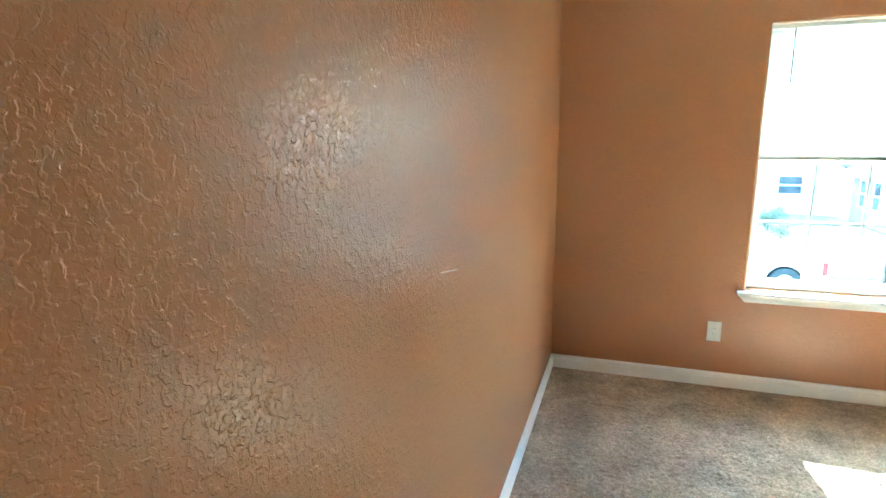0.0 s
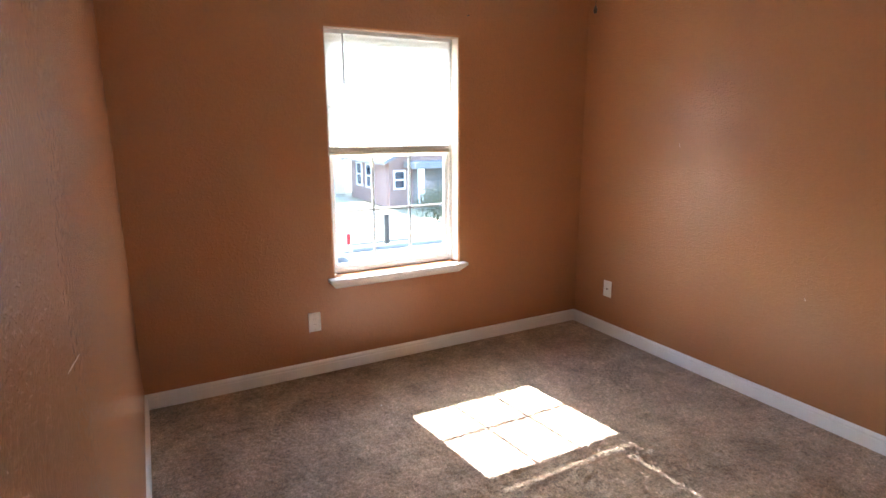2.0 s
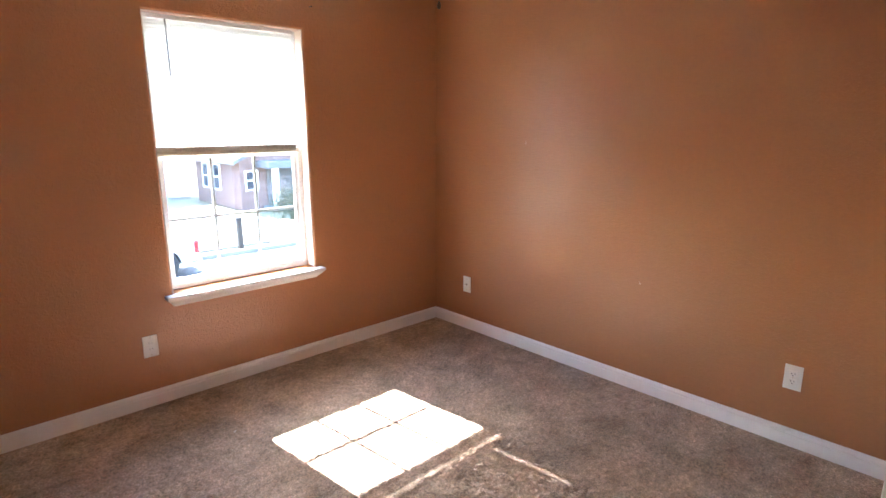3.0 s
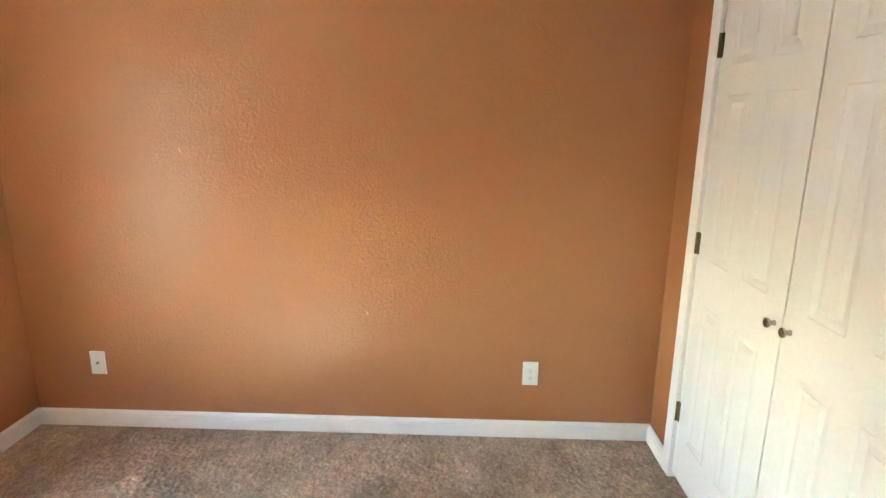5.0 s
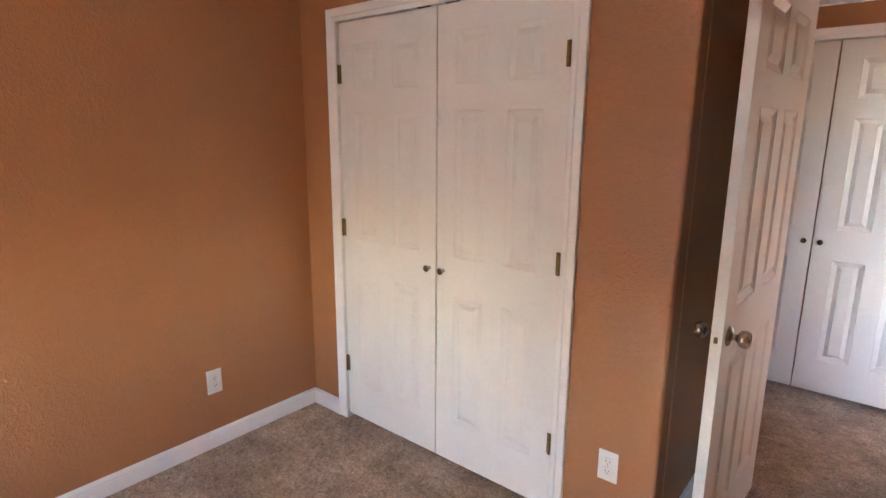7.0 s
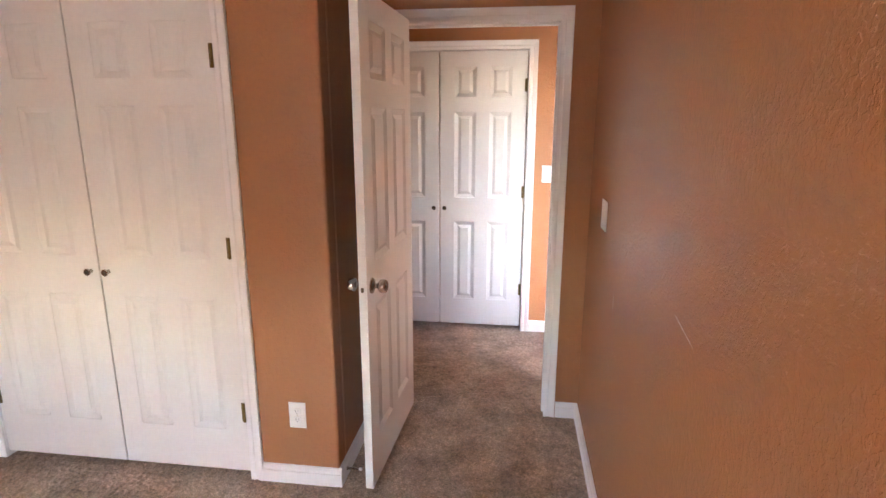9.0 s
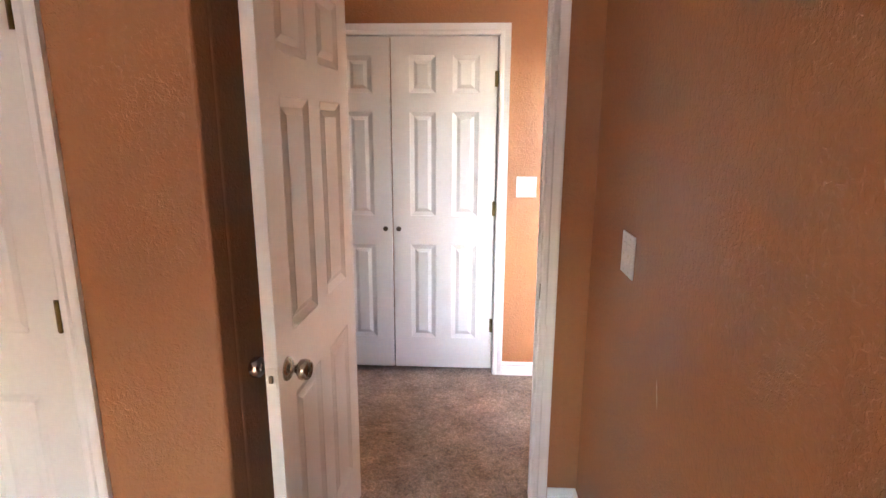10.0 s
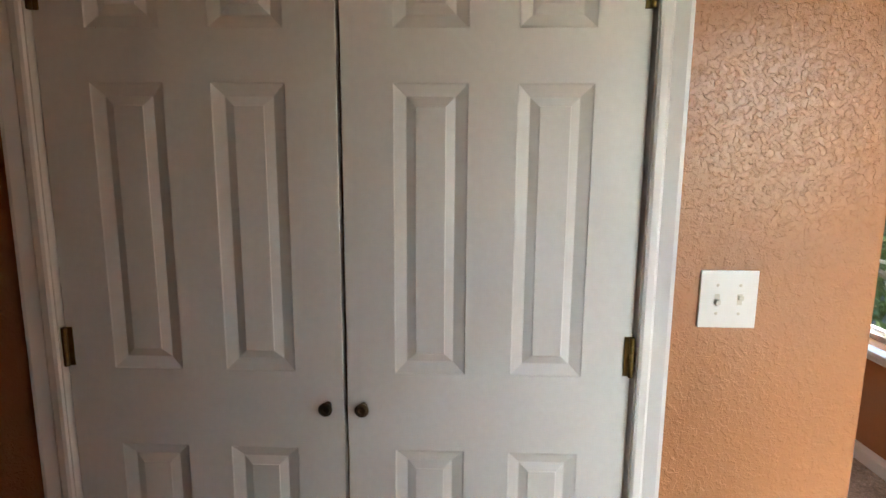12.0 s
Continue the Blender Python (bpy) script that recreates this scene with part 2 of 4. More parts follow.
# ---- the shell of the rooms ----
XE, YN, YS, XC, YD, H = 3.055, 3.262, 0.152, 1.104, -0.573, 2.44
YHALL, XL, XH, YL = -1.818, -1.36, -0.181, -0.38


def wall(name, label, us, holes, zs, d0, d1, axis="x"):
    ob = part(name, slab(us, zs, holes, d0, d1, axis), WALL, None)
    bev = ob.modifiers.new("soft_corner", "BEVEL")
    bev.width, bev.segments, bev.limit_method = 0.012, 3, "ANGLE"
    return tagged(ob, label, "wall", kind="structure")


W1 = (1.098, 1.981, 0.606, 2.077)
wall("wall_north", "terracotta textured bedroom wall around the window", (-0.115, W1[0], W1[1], XE + 0.115), {(1, 1)}, (0, W1[2], W1[3], H), YN, YN + 0.17)
wall("wall_west", "terracotta knockdown textured wall beside the bedroom door", (YD, YN), set(), (0, H), -0.115, 0, "y")
wall("wall_east", "plain terracotta textured wall with two outlets", (YD - 0.117, YN), set(), (0, H), XE, XE + 0.115, "y")
wall("wall_closet", "terracotta wall around the bedroom closet doors", (XC, 1.500, 2.782, XE), {(1, 0)}, (0, 2.086, H), YS - 0.1, YS)
wall("wall_closet_side", "shaded terracotta side wall of the closet", (YD, YS - 0.1), set(), (0, H), XC, XC + 0.1, "y")
wall("wall_door", "terracotta wall around the bedroom doorway", (-0.115, 0.155, 0.968, XE), {(1, 0)}, (0, 2.058, H), YD - 0.117, YD)
wall("wall_hall", "terracotta hallway wall around the linen closet", (XH, 0.281, 1.577, 2.94), {(1, 0)}, (0, 2.085, H), YHALL - 0.115, YHALL)
wall("wall_hall_end", "terracotta wall at the end of the hallway", (-2.7, YHALL - 0.115), set(), (0, H), 1.64, 1.75, "y")
wall("wall_hall_east", "terracotta end wall of the hallway", (YHALL - 0.115, YD - 0.117), set(), (0, H), 2.94, XE, "y")
wall("wall_linen_back", "plain wall behind the linen closet", (-0.08, 1.64), set(), (0, H), -2.7, -2.6)
wall("wall_loft_east", "terracotta wall of the landing room", (-5.0, YHALL - 0.115), set(), (0, H), XH, -0.08, "y")
wall("wall_loft_west", "dark terracotta wall around the landing window", (-5.1, -3.755, -2.80, YL + 0.17), {(1, 1)}, (0, 0.595, 2.09, H), XL - 0.17, XL, "y")
wall("wall_loft_south", "plain terracotta end wall of the landing room", (XL, -0.08), set(), (0, H), -5.1, -5.0)
wall("wall_loft_north", "terracotta landing wall around a sunny window", (XL, -1.165, -0.282, -0.115), {(1, 1)}, (0, 0.606, 2.077, H), YL, YL + 0.17)


def two_wings(z0, z1):
    """A slab over the bedroom and, stepped back from it, over the hallway and landing."""
    bm = bmesh.new()
    plan = ((XL - 0.17, -5.1), (XE + 0.115, -5.1), (XE + 0.115, YN + 0.17), (-0.115, YN + 0.17), (-0.115, YL + 0.17), (XL - 0.17, YL + 0.17))
    low, top = [[bm.verts.new((x, y, z)) for x, y in plan] for z in (z0, z1)]
    bm.faces.new(list(reversed(low)))
    bm.faces.new(top)
    for k in range(6):
        bm.faces.new((low[k], low[(k + 1) % 6], top[(k + 1) % 6], top[k]))
    return bm


tagged(part("ceiling", two_wings(H, H + 0.12), CEILING, None), "white textured ceiling over bedroom and hallway", "ceiling", kind="structure")


def eave(x0, x1, y, label):
    """A boxed eave: soffit, sloping roof deck and fascia board, standing out from the wall's outer face at y."""
    o = 0.73
    root = tagged(empty("eave", pose(0, y, 0)), label, "eave", kind="structure")
    part("soffit", box(x0, x1, 0.004, o - 0.022, H + 0.014, H + 0.028), HOUSE_TRIM, root)
    part("fascia", box(x0, x1, o - 0.020, o, H + 0.006, H + 0.17, 0.002), HOUSE_TRIM, root)
    bm = box(x0 - 0.02, x1 + 0.02, 0.004, o + 0.02, H + 0.175, H + 0.20)
    for v in bm.verts:
        if v.co.y < 0.1:
            v.co.z += 0.33
    part("roof_deck", bm, ROOF, root)
    return root


eave(XL + 1.26, XE + 0.4, YN + 0.17, "pale boxed roof eave above the bedroom window")
eave(XL - 0.6, -0.12, YL + 0.17, "pale boxed roof eave above the landing window")


def pile(x0, x1, y0, y1, step, seed):
    """One rectangle of carpet: a fine sheet whose tufts stand up unevenly."""
    rng = np.random.default_rng(seed)
    nx, ny = int((x1 - x0) / step) + 1, int((y1 - y0) / step) + 1

    def blur(a, k):
        for ax in (0, 1):
            a = sum(np.roll(a, s, ax) for s in range(-k, k + 1)) / (2 * k + 1)
        return (a - a.mean()) / a.std()

    h = 0.0016 * rng.standard_normal((ny, nx)) + 0.0012 * blur(rng.standard_normal((ny, nx)), 1) + 0.0010 * blur(rng.standard_normal((ny, nx)), 9)
    gx, gy = np.meshgrid(np.linspace(x0, x1, nx), np.linspace(y0, y1, ny))
    jx, jy = rng.uniform(-0.3, 0.3, (2, ny, nx)) * step
    for j in (jx, jy):
        j[0, :] = j[-1, :] = j[:, 0] = j[:, -1] = 0
    co = np.stack([gx + jx, gy + jy, np.clip(h, -0.006, 0.006) - 0.002], -1).reshape(-1, 3)
    i = np.arange(ny * nx).reshape(ny, nx)
    quads = np.stack([i[:-1, :-1], i[:-1, 1:], i[1:, 1:], i[1:, :-1]], -1).reshape(-1, 4)
    return co, quads


def carpet(name, rects, label):
    cos, quads, base = [], [], 0
    for k, (x0, x1, y0, y1, step) in enumerate(rects):
        c, q = pile(x0, x1, y0, y1, step, 11 + k)
        cos.append(c)
        quads.append(q + base)
        base += len(c)
    co, q = np.concatenate(cos), np.concatenate(quads)
    me = bpy.data.meshes.new(name)
    me.vertices.add(len(co))
    me.vertices.foreach_set("co", co.astype(np.float32).ravel())
    me.loops.add(q.size)
    me.loops.foreach_set("vertex_index", q.astype(np.int32).ravel())
    me.polygons.add(len(q))
    me.polygons.foreach_set("loop_start", np.arange(0, q.size, 4, dtype=np.int32))
    me.update()
    me.validate()
    return tagged(link(name, me, CARPET, None), label, "carpet floor", kind="structure")


carpet("floor", [(0, XE, YD, YN, 0.006), (XH, 2.94, -2.0, YD, 0.006), (XL, XH, -5.1, YL, 0.012), (XH, -0.115, YD, YL, 0.012)], "worn taupe cut pile carpet with darker traffic stains")
tagged(part("subfloor", two_wings(-0.25, -0.009), CONCRETE, None), "plain slab under the carpet", "floor slab", kind="structure")

# baseboards, each along one stretch of wall
BASE = ((0, 0), (0, 0.014), (0.058, 0.014), (0.060, 0.011), (0.066, 0.011), (0.069, 0.013), (0.076, 0.012), (0.084, 0.006), (0.088, 0.0))


def baseboard(x0, y0, x1, y1, nx, ny):
    """From one end to the other, with the room on the side of (nx, ny)."""
    bm = bmesh.new()
    rows = [[bm.verts.new((x + nx * d, y + ny * d, z)) for z, d in BASE] for x, y in ((x0, y0), (x1, y1))]
    k = len(BASE)
    for i in range(k):
        bm.faces.new((rows[0][i], rows[0][(i + 1) % k], rows[1][(i + 1) % k], rows[1][i]))
    bm.faces.new(rows[0])
    bm.faces.new(list(reversed(rows[1])))
    bmesh.ops.recalc_face_normals(bm, faces=bm.faces[:])
    return tagged(part("baseboard", bm, TRIM, None), "white moulded baseboard along the terracotta wall", "baseboard", kind="structure")


baseboard(0, YN, XE, YN, 0, -1)
baseboard(XE, YS, XE, YN - 0.014, -1, 0)
baseboard(0, YD + 0.014, 0, YN - 0.014, 1, 0)
baseboard(2.824, YS, XE - 0.014, YS, 0, 1)
baseboard(XC - 0.014, YS, 1.457, YS, 0, 1)
baseboard(XC, YD + 0.014, XC, YS, -1, 0)
baseboard(0, YD, 0.117, YD, 0, 1)
baseboard(1.005, YD, XC - 0.014, YD, 0, 1)
baseboard(XH - 0.014, YHALL, 0.238, YHALL, 0, 1)
baseboard(1.622, YHALL, 2.94, YHALL, 0, 1)
baseboard(XH, -5.0, XH, YHALL, -1, 0)
baseboard(XL, -5.0, XL, YL - 0.014, 1, 0)
baseboard(XL, YL, -0.115, YL, 0, -1)
baseboard(-0.115, YD - 0.117, -0.115, YL - 0.014, -1, 0)
baseboard(-0.115, YD - 0.117, 0.115, YD - 0.117, 0, -1)

# ---- doors ----
CASING = ((0, 0), (0, 0.009), (0.006, 0.012), (0.020, 0.012), (0.026, 0.008), (0.036, 0.011), (0.052, 0.016), (0.060, 0.016), (0.060, 0))


def casing(name, x0, x1, zt, y, out, label):
    """Mitred moulding round a doorway; it stands proud of the wall plane y towards out."""
    m = Matrix(((1, 0, 0, 0), (0, 0, out, y), (0, 1, 0, 0), (0, 0, 0, 1)))
    ob = part(name, sweep(((x0, 0, -1, 0), (x0, zt, -1, 1), (x1, zt, 1, 1), (x1, 0, 1, 0)), CASING, m), TRIM, None)
    return tagged(ob, label, "door casing", kind="structure")


def jamb(name, x0, x1, zt, y0, y1, label, stop=None):
    """Lining boards of a doorway, with a stop where the leaf closes against it."""
    root = tagged(empty(name), label, "door frame", kind="structure")
    t = 0.018
    part("jamb_board", box(x0 - t, x0, y0, y1, 0, zt + t), TRIM, root)
    part("jamb_board", box(x1, x1 + t, y0, y1, 0, zt + t), TRIM, root)
    part("head_board", box(x0, x1, y0, y1, zt, zt + t), TRIM, root)
    if stop:
        s0, s1 = stop
        part("stop", box(x0, x0 + 0.011, s0, s1, 0, zt, 0.002), TRIM, root)
        part("stop", box(x1 - 0.011, x1, s0, s1, 0, zt, 0.002), TRIM, root)
        part("stop", box(x0 + 0.011, x1 - 0.011, s0, s1, zt - 0.011, zt, 0.002), TRIM, root)
    return root


ZS = (0.010, 0.215, 0.820, 1.004, 1.618, 1.727, 1.932, 2.038)


def panel_mesh(w, h, t, relief=1.0):
    """A moulded panel, alike on both faces: a sunk bead, then a sloping rim up to a flat field."""
    bm = bmesh.new()
    for s in (1, -1):
        rings = []
        for inset, depth in ((0, 0), (0.0015, 0.0012), (0.0040, 0.0022), (0.0230, 0.0088), (0.0250, 0.0092), (0.0430, 0.0026), (0.0445, 0.0010)):
            y = s * (t / 2 - depth * relief) - t / 2
            rings.append([bm.verts.new((a, y, b)) for a, b in ((inset, inset), (w - inset, inset), (w - inset, h - inset), (inset, h - inset))])
        for a, b in zip(rings, rings[1:]):
            for i in range(4):
                bm.faces.new((a[i], a[(i + 1) % 4], b[(i + 1) % 4], b[i]))
        bm.faces.new(rings[-1])
    bmesh.ops.recalc_face_normals(bm, faces=bm.faces[:])
    me = bpy.data.meshes.new("panel")
    bm.to_mesh(me)
    bm.free()
    me.materials.append(WHITE)
    return me


def six_panel_door(name, m, w, stile, mid, label, t=0.035, relief=1.0):
    """A moulded six-panel leaf: front on y = 0, thickness behind it, bottom corner at the origin."""
    root = tagged(empty(name, m), label, "door", kind="structure")
    pw = (w - 2 * stile - mid) / 2
    us = (0, stile, stile + pw, stile + pw + mid, w - stile, w)
    leaf = part("leaf", slab(us, ZS, {(i, k) for i in (1, 3) for k in (1, 3, 5)}, -t, 0), WHITE, root)
    leaf.modifiers.new("eased", "BEVEL").width = 0.0015
    for k in (1, 3, 5):
        me = panel_mesh(pw, ZS[k + 1] - ZS[k], t, relief)
        for i in (1, 3):
            p = link("panel", me, None, root)
            p.location = (us[i], 0, ZS[k])
    return root


def butt_hinge(root, x, z, side, mat_=BRASS):
    """A butt hinge on the front of a leaf: knuckles and the sliver of its plate."""
    h = part("hinge", box(x - 0.010, x + 0.010, 0.0005, 0.004, z - 0.044, z + 0.044, 0.0008), mat_, root, "worn brass butt hinge")
    for k in range(5):
        part("knuckle", lathe(((0.0055, 0), (0.006, 0.001), (0.006, 0.0165), (0.0055, 0.0175)), Matrix.Translation((x + side * 0.004, 0.009, z - 0.044 + 0.0176 * k)), 12), mat_, h, smooth=True)


def small_knob(root, x, z, mat_=NICKEL):
    """A turned closet knob."""
    m = Matrix.Translation((x, 0, z)) @ Matrix.Rotation(radians(-90), 4, "X")
    k = part("knob", lathe(((0.009, 0.0), (0.008, 0.004), (0.006, 0.010), (0.010, 0.015), (0.0145, 0.020), (0.0155, 0.025), (0.013, 0.0275)), m, 24), mat_, root, "small turned metal knob", True)
    part("face", lathe(((0.011, 0.0276), (0.010, 0.0285), (0.006, 0.0272), (0.003, 0.0278)), m, 24), BRONZE, k, smooth=True)


# the bedroom closet: a pair of leaves
for nm, x0, w, hx, kx, side, lab in (("door_1", 1.5225, 0.6085, 0.0075, 0.6085 - 0.038, -1, "closed white six-panel closet door with nickel knob"),
                                     ("door_2", 2.1372, 0.6213, 0.6140, 0.038, 1, "closed white six-panel closet door hinged beside the corner")):
    d = six_panel_door(nm, pose(x0, YS - 0.004, 0.022), w, 0.101, 0.104, lab, relief=0.55)
    small_knob(d, kx, 0.931)
    for z in (0.306, 1.052, 1.804):
        butt_hinge(d, hx, z, side)
jamb("closet_jamb", 1.5185, 2.763, 2.067, YS - 0.1, YS, "white lining of the bedroom closet opening")
casing("closet_casing", 1.517, 2.764, 2.0645, YS, 1, "white moulded casing round the closet doors")
CATCH = box(-0.03, 0.03, -0.02, 0.004, -0.006, 0, 0.001)
c = tagged(part("door_catch", CATCH, BRONZE, None), "dark roller catch above the closet doors", "door catch", "closet door catches")
c.matrix_world = pose(2.21, YS - 0.004, 2.0670)
c2 = copy_thing(c, pose(2.06, YS - 0.004, 2.0670))

# the linen closet in the hallway
for nm, x0, w, hx, kx, side, lab in (("door_3", 0.3072, 0.6185, 0.0075, 0.6185 - 0.036, -1, "closed white six-panel linen closet door in the hallway"),
                                     ("door_4", 0.9340, 0.6195, 0.6120, 0.036, 1, "closed white linen closet door with bronze knob")):
    d = six_panel_door(nm, pose(x0, YHALL - 0.014, 0.022), w, 0.108, 0.102, lab)
    small_knob(d, kx, 0.925, BRONZE)
    for z in (0.306, 1.052, 1.804):
        butt_hinge(d, hx, z, side)
jamb("linen_jamb", 0.3025, 1.558, 2.066, YHALL - 0.115, YHALL, "white lining of the linen closet opening")
casing("linen_casing", 0.2995, 1.561, 2.064, YHALL, 1, "white moulded casing round the linen closet")
c3 = copy_thing(c, pose(0.87, YHALL - 0.008, 2.073))
c4 = copy_thing(c, pose(1.03, YHALL - 0.008, 2.073))

# the bedroom door, open into the room
jamb("doorway_jamb", 0.178, 0.948, 2.040, YD - 0.117, YD, "white lining of the bedroom doorway", (YD - 0.075, YD - 0.040))
casing("doorway_casing_room", 0.181, 0.945, 2.043, YD, 1, "white moulded casing on the bedroom side of the doorway")
casing("doorway_casing_hall", 0.181, 0.945, 2.043, YD - 0.117, -1, "white moulded casing on the hallway side of the doorway")
d5 = six_panel_door("door_5", pose(0.902, -0.563, 0.018, 0, 0, 87.2), 0.757, 0.115, 0.105, "white six-panel bedroom door standing open with nickel knobs")
KNOB = ((0.033, 0.0), (0.033, 0.003), (0.028, 0.008), (0.016, 0.011), (0.011, 0.016), (0.011, 0.026), (0.018, 0.030), (0.0265, 0.036), (0.0285, 0.046), (0.027, 0.058), (0.022, 0.063), (0.020, 0.060))
for s, y in ((-90, 0.0), (90, -0.035)):
    m = Matrix.Translation((0.697, y, 0.915)) @ Matrix.Rotation(radians(s), 4, "X")
    k = part("door_handle", lathe(KNOB, m, 32), NICKEL, d5, "round brushed nickel privacy knob", True)
    part("lock_button", lathe(((0.007, 0.058), (0.007, 0.063), (0.004, 0.065)), m, 16), BRONZE, k, smooth=True)
LATCH = box(0.7565, 0.7592, -0.030, -0.005, 0.915 - 0.028, 0.915 + 0.028, 0.001)
lp = part("latch_plate", LATCH, PLASTIC, d5, "paint-splashed latch plate")
part("latch_bolt", box(0.759, 0.768, -0.023, -0.012, 0.915 - 0.011, 0.915 + 0.009, 0.003), BRONZE, lp)
for z in (0.2, 1.02, 1.83):
    h = part("hinge", box(0.004, 0.03, -0.038, -0.0352, z - 0.044, z + 0.044, 0.0008), BRASS, d5, "brass butt hinge")
    part("knuckle", lathe(((0.006, 0), (0.006, 0.088)), Matrix.Translation((-0.004, -0.040, z - 0.044)), 12), BRASS, h, smooth=True)
sp = tagged(part("strike_plate", box(0.1782, 0.1805, YD - 0.034, YD - 0.006, 0.935 - 0.03, 0.935 + 0.03, 0.0008), BRASS, None), "brass strike plate let into the white door jamb", "strike plate")
part("strike_hole", box(0.1800, 0.1812, YD - 0.027, YD - 0.014, 0.935 - 0.016, 0.935 + 0.012), SLOT, sp)

# ---- windows ----


def single_hung(name, m, w, h, label, cols=3, rows=2):
    """A vinyl single-hung unit with grilles between the panes. Local: x along, y to the outside, z up."""
    root = tagged(empty(name, m), label, "window", kind="structure")
    f = 0.028
    part("window_frame", slab((0, f, w - f, w), (0, f, h - f, h), {(1, 1)}, 0.0, 0.075), VINYL, root)
    mid = h / 2
    for nm, z0, z1, y in (("lower_sash", f, mid + 0.0305, 0.012), ("upper_sash", mid - 0.010, h - f, 0.042)):
        s = 0.026
        sash = part(nm, slab((f, f + s, w - f - s, w - f), (z0, z0 + s, z1 - s - (0.0125 if z0 == f else 0.0), z1), {(1, 1)}, y, y + 0.026), VINYL, root)
        gx0, gx1, gz0, gz1 = f + s, w - f - s, z0 + s, z1 - s - (0.0125 if z0 == f else 0.0)
        for i in range(1, cols):
            x = gx0 + (gx1 - gx0) * i / cols
            part("muntin", box(x - 0.0085, x + 0.0085, y + 0.009, y + 0.015, gz0, gz1), VINYL, sash)
        for k in range(1, rows):
            z = gz0 + (gz1 - gz0) * k / rows
            part("muntin", box(gx0, gx1, y + 0.0085, y + 0.0155, z - 0.0085, z + 0.0085), VINYL, sash)
        p = part("pane", box(gx0, gx1, y + 0.003, y + 0.005, gz0, gz1), GLASS, sash)
        p.visible_shadow = False
    part("sash_lock", box(w / 2 - 0.03, w / 2 + 0.03, -0.004, 0.012, mid + 0.034, mid + 0.045, 0.003), VINYL, root)
    return root


def stool(name, m, x0, x1, depth, label):
    """Window stool with ears, and the moulded apron under it, cut back at its ends."""
    root = tagged(empty(name, m), label, "window sill", kind="structure")
    part("stool", box(x0 - 0.045, x1 + 0.045, -0.062, -0.001, -0.021, 0.0, 0.005), TRIM, root)
    part("stool_inner", box(x0 + 0.001, x1 - 0.001, 0.0, depth, -0.021, -0.001), TRIM, root)
    bm = bmesh.new()
    rows = []
    for x, s in ((x0 - 0.042, 1), (x1 + 0.042, -1)):
        rows.append([bm.verts.new((x + s * 0.9 * (-0.021 - z), y, z)) for y, z in ((-0.001, -0.0215), (-0.052, -0.0215), (-0.048, -0.030), (-0.030, -0.048), (-0.016, -0.058), (-0.014, -0.066), (-0.001, -0.066))])
    k = len(rows[0])
    for i in range(k):
        bm.faces.new((rows[0][i], rows[0][(i + 1) % k], rows[1][(i + 1) % k], rows[1][i]))
    bm.faces.new(rows[0])
    bm.faces.new(rows[1])
    bmesh.ops.recalc_face_normals(bm, faces=bm.faces[:])
    part("apron", bm, TRIM, root)
    return root


WW, WH = W1[1] - W1[0], W1[3] - W1[2]
single_hung("window_1", pose(W1[0], YN + 0.092, W1[2]), WW, WH, "white vinyl single-hung window with grilles, in the bedroom")
ln = tagged(empty("window_lining", pose(0, YN, 0)), "pale painted returns of the bedroom window opening", "window lining", kind="structure")
for x0, x1 in ((W1[0] + 0.0005, W1[0] + 0.004), (W1[1] - 0.004, W1[1] - 0.0005)):
    part("side_return", box(x0, x1, 0.008, 0.0915, W1[2] + 0.001, W1[3] - 0.0045), REVEAL, ln)
part("head_return", box(W1[0] + 0.0005, W1[1] - 0.0005, 0.008, 0.0915, W1[3] - 0.004, W1[3] - 0.0005), REVEAL, ln)
stool("window_sill_1", pose(0, YN, W1[2]), W1[0], W1[1], 0.092, "white painted window stool and apron under the bedroom window")
ln = tagged(empty("window_lining", pose(XL, 0, 0, 0, 0, 90)), "pale painted returns of the landing window opening", "window lining", kind="structure")
for y0, y1 in ((-3.7545, -3.751), (-2.804, -2.8005)):
    part("side_return", box(y0, y1, 0.008, 0.0915, 0.596, 2.0855), REVEAL, ln)
part("head_return", box(-3.7545, -2.8005, 0.008, 0.0915, 2.086, 2.0895), REVEAL, ln)
single_hung("window_2", pose(XL - 0.092, -3.755, 0.595, 0, 0, 90), 0.955, 1.495, "white vinyl landing window facing trees")
stool("window_sill_2", pose(XL, 0, 0.595, 0, 0, 90), -3.755, -2.80, 0.092, "white window stool in the landing room")
single_hung("window_3", pose(-1.165, YL + 0.092, 0.606), 0.883, 1.471, "white vinyl landing window facing the sun")
stool("window_sill_3", pose(0, YL, 0.606, 0, 0, 0), -1.165, -0.282, 0.092, "white window stool at the sunny landing window")

# papers on the landing window's stool, and its open crank latch
pm = box(-0.05, 0.05, -0.08, 0.08, 0, 0.002)
p = tagged(part("paper_sheet", pm, PLASTIC, None), "small white leaflet lying on the window stool", "leaflet")
p.matrix_world = pose(XL + 0.005, -3.66, 0.5962, 0, 0, 24)
p = tagged(part("window_latch", box(-0.012, 0.012, -0.03, 0.03, 0, 0.012, 0.003), SLOT, None), "dark loose window latch on the sill", "window latch")
p.matrix_world = pose(XL - 0.03, -3.52, 0.5945, 0, 0, 60)

# mini blinds


def cord_places(width):
    return (0.132, width - 0.131)


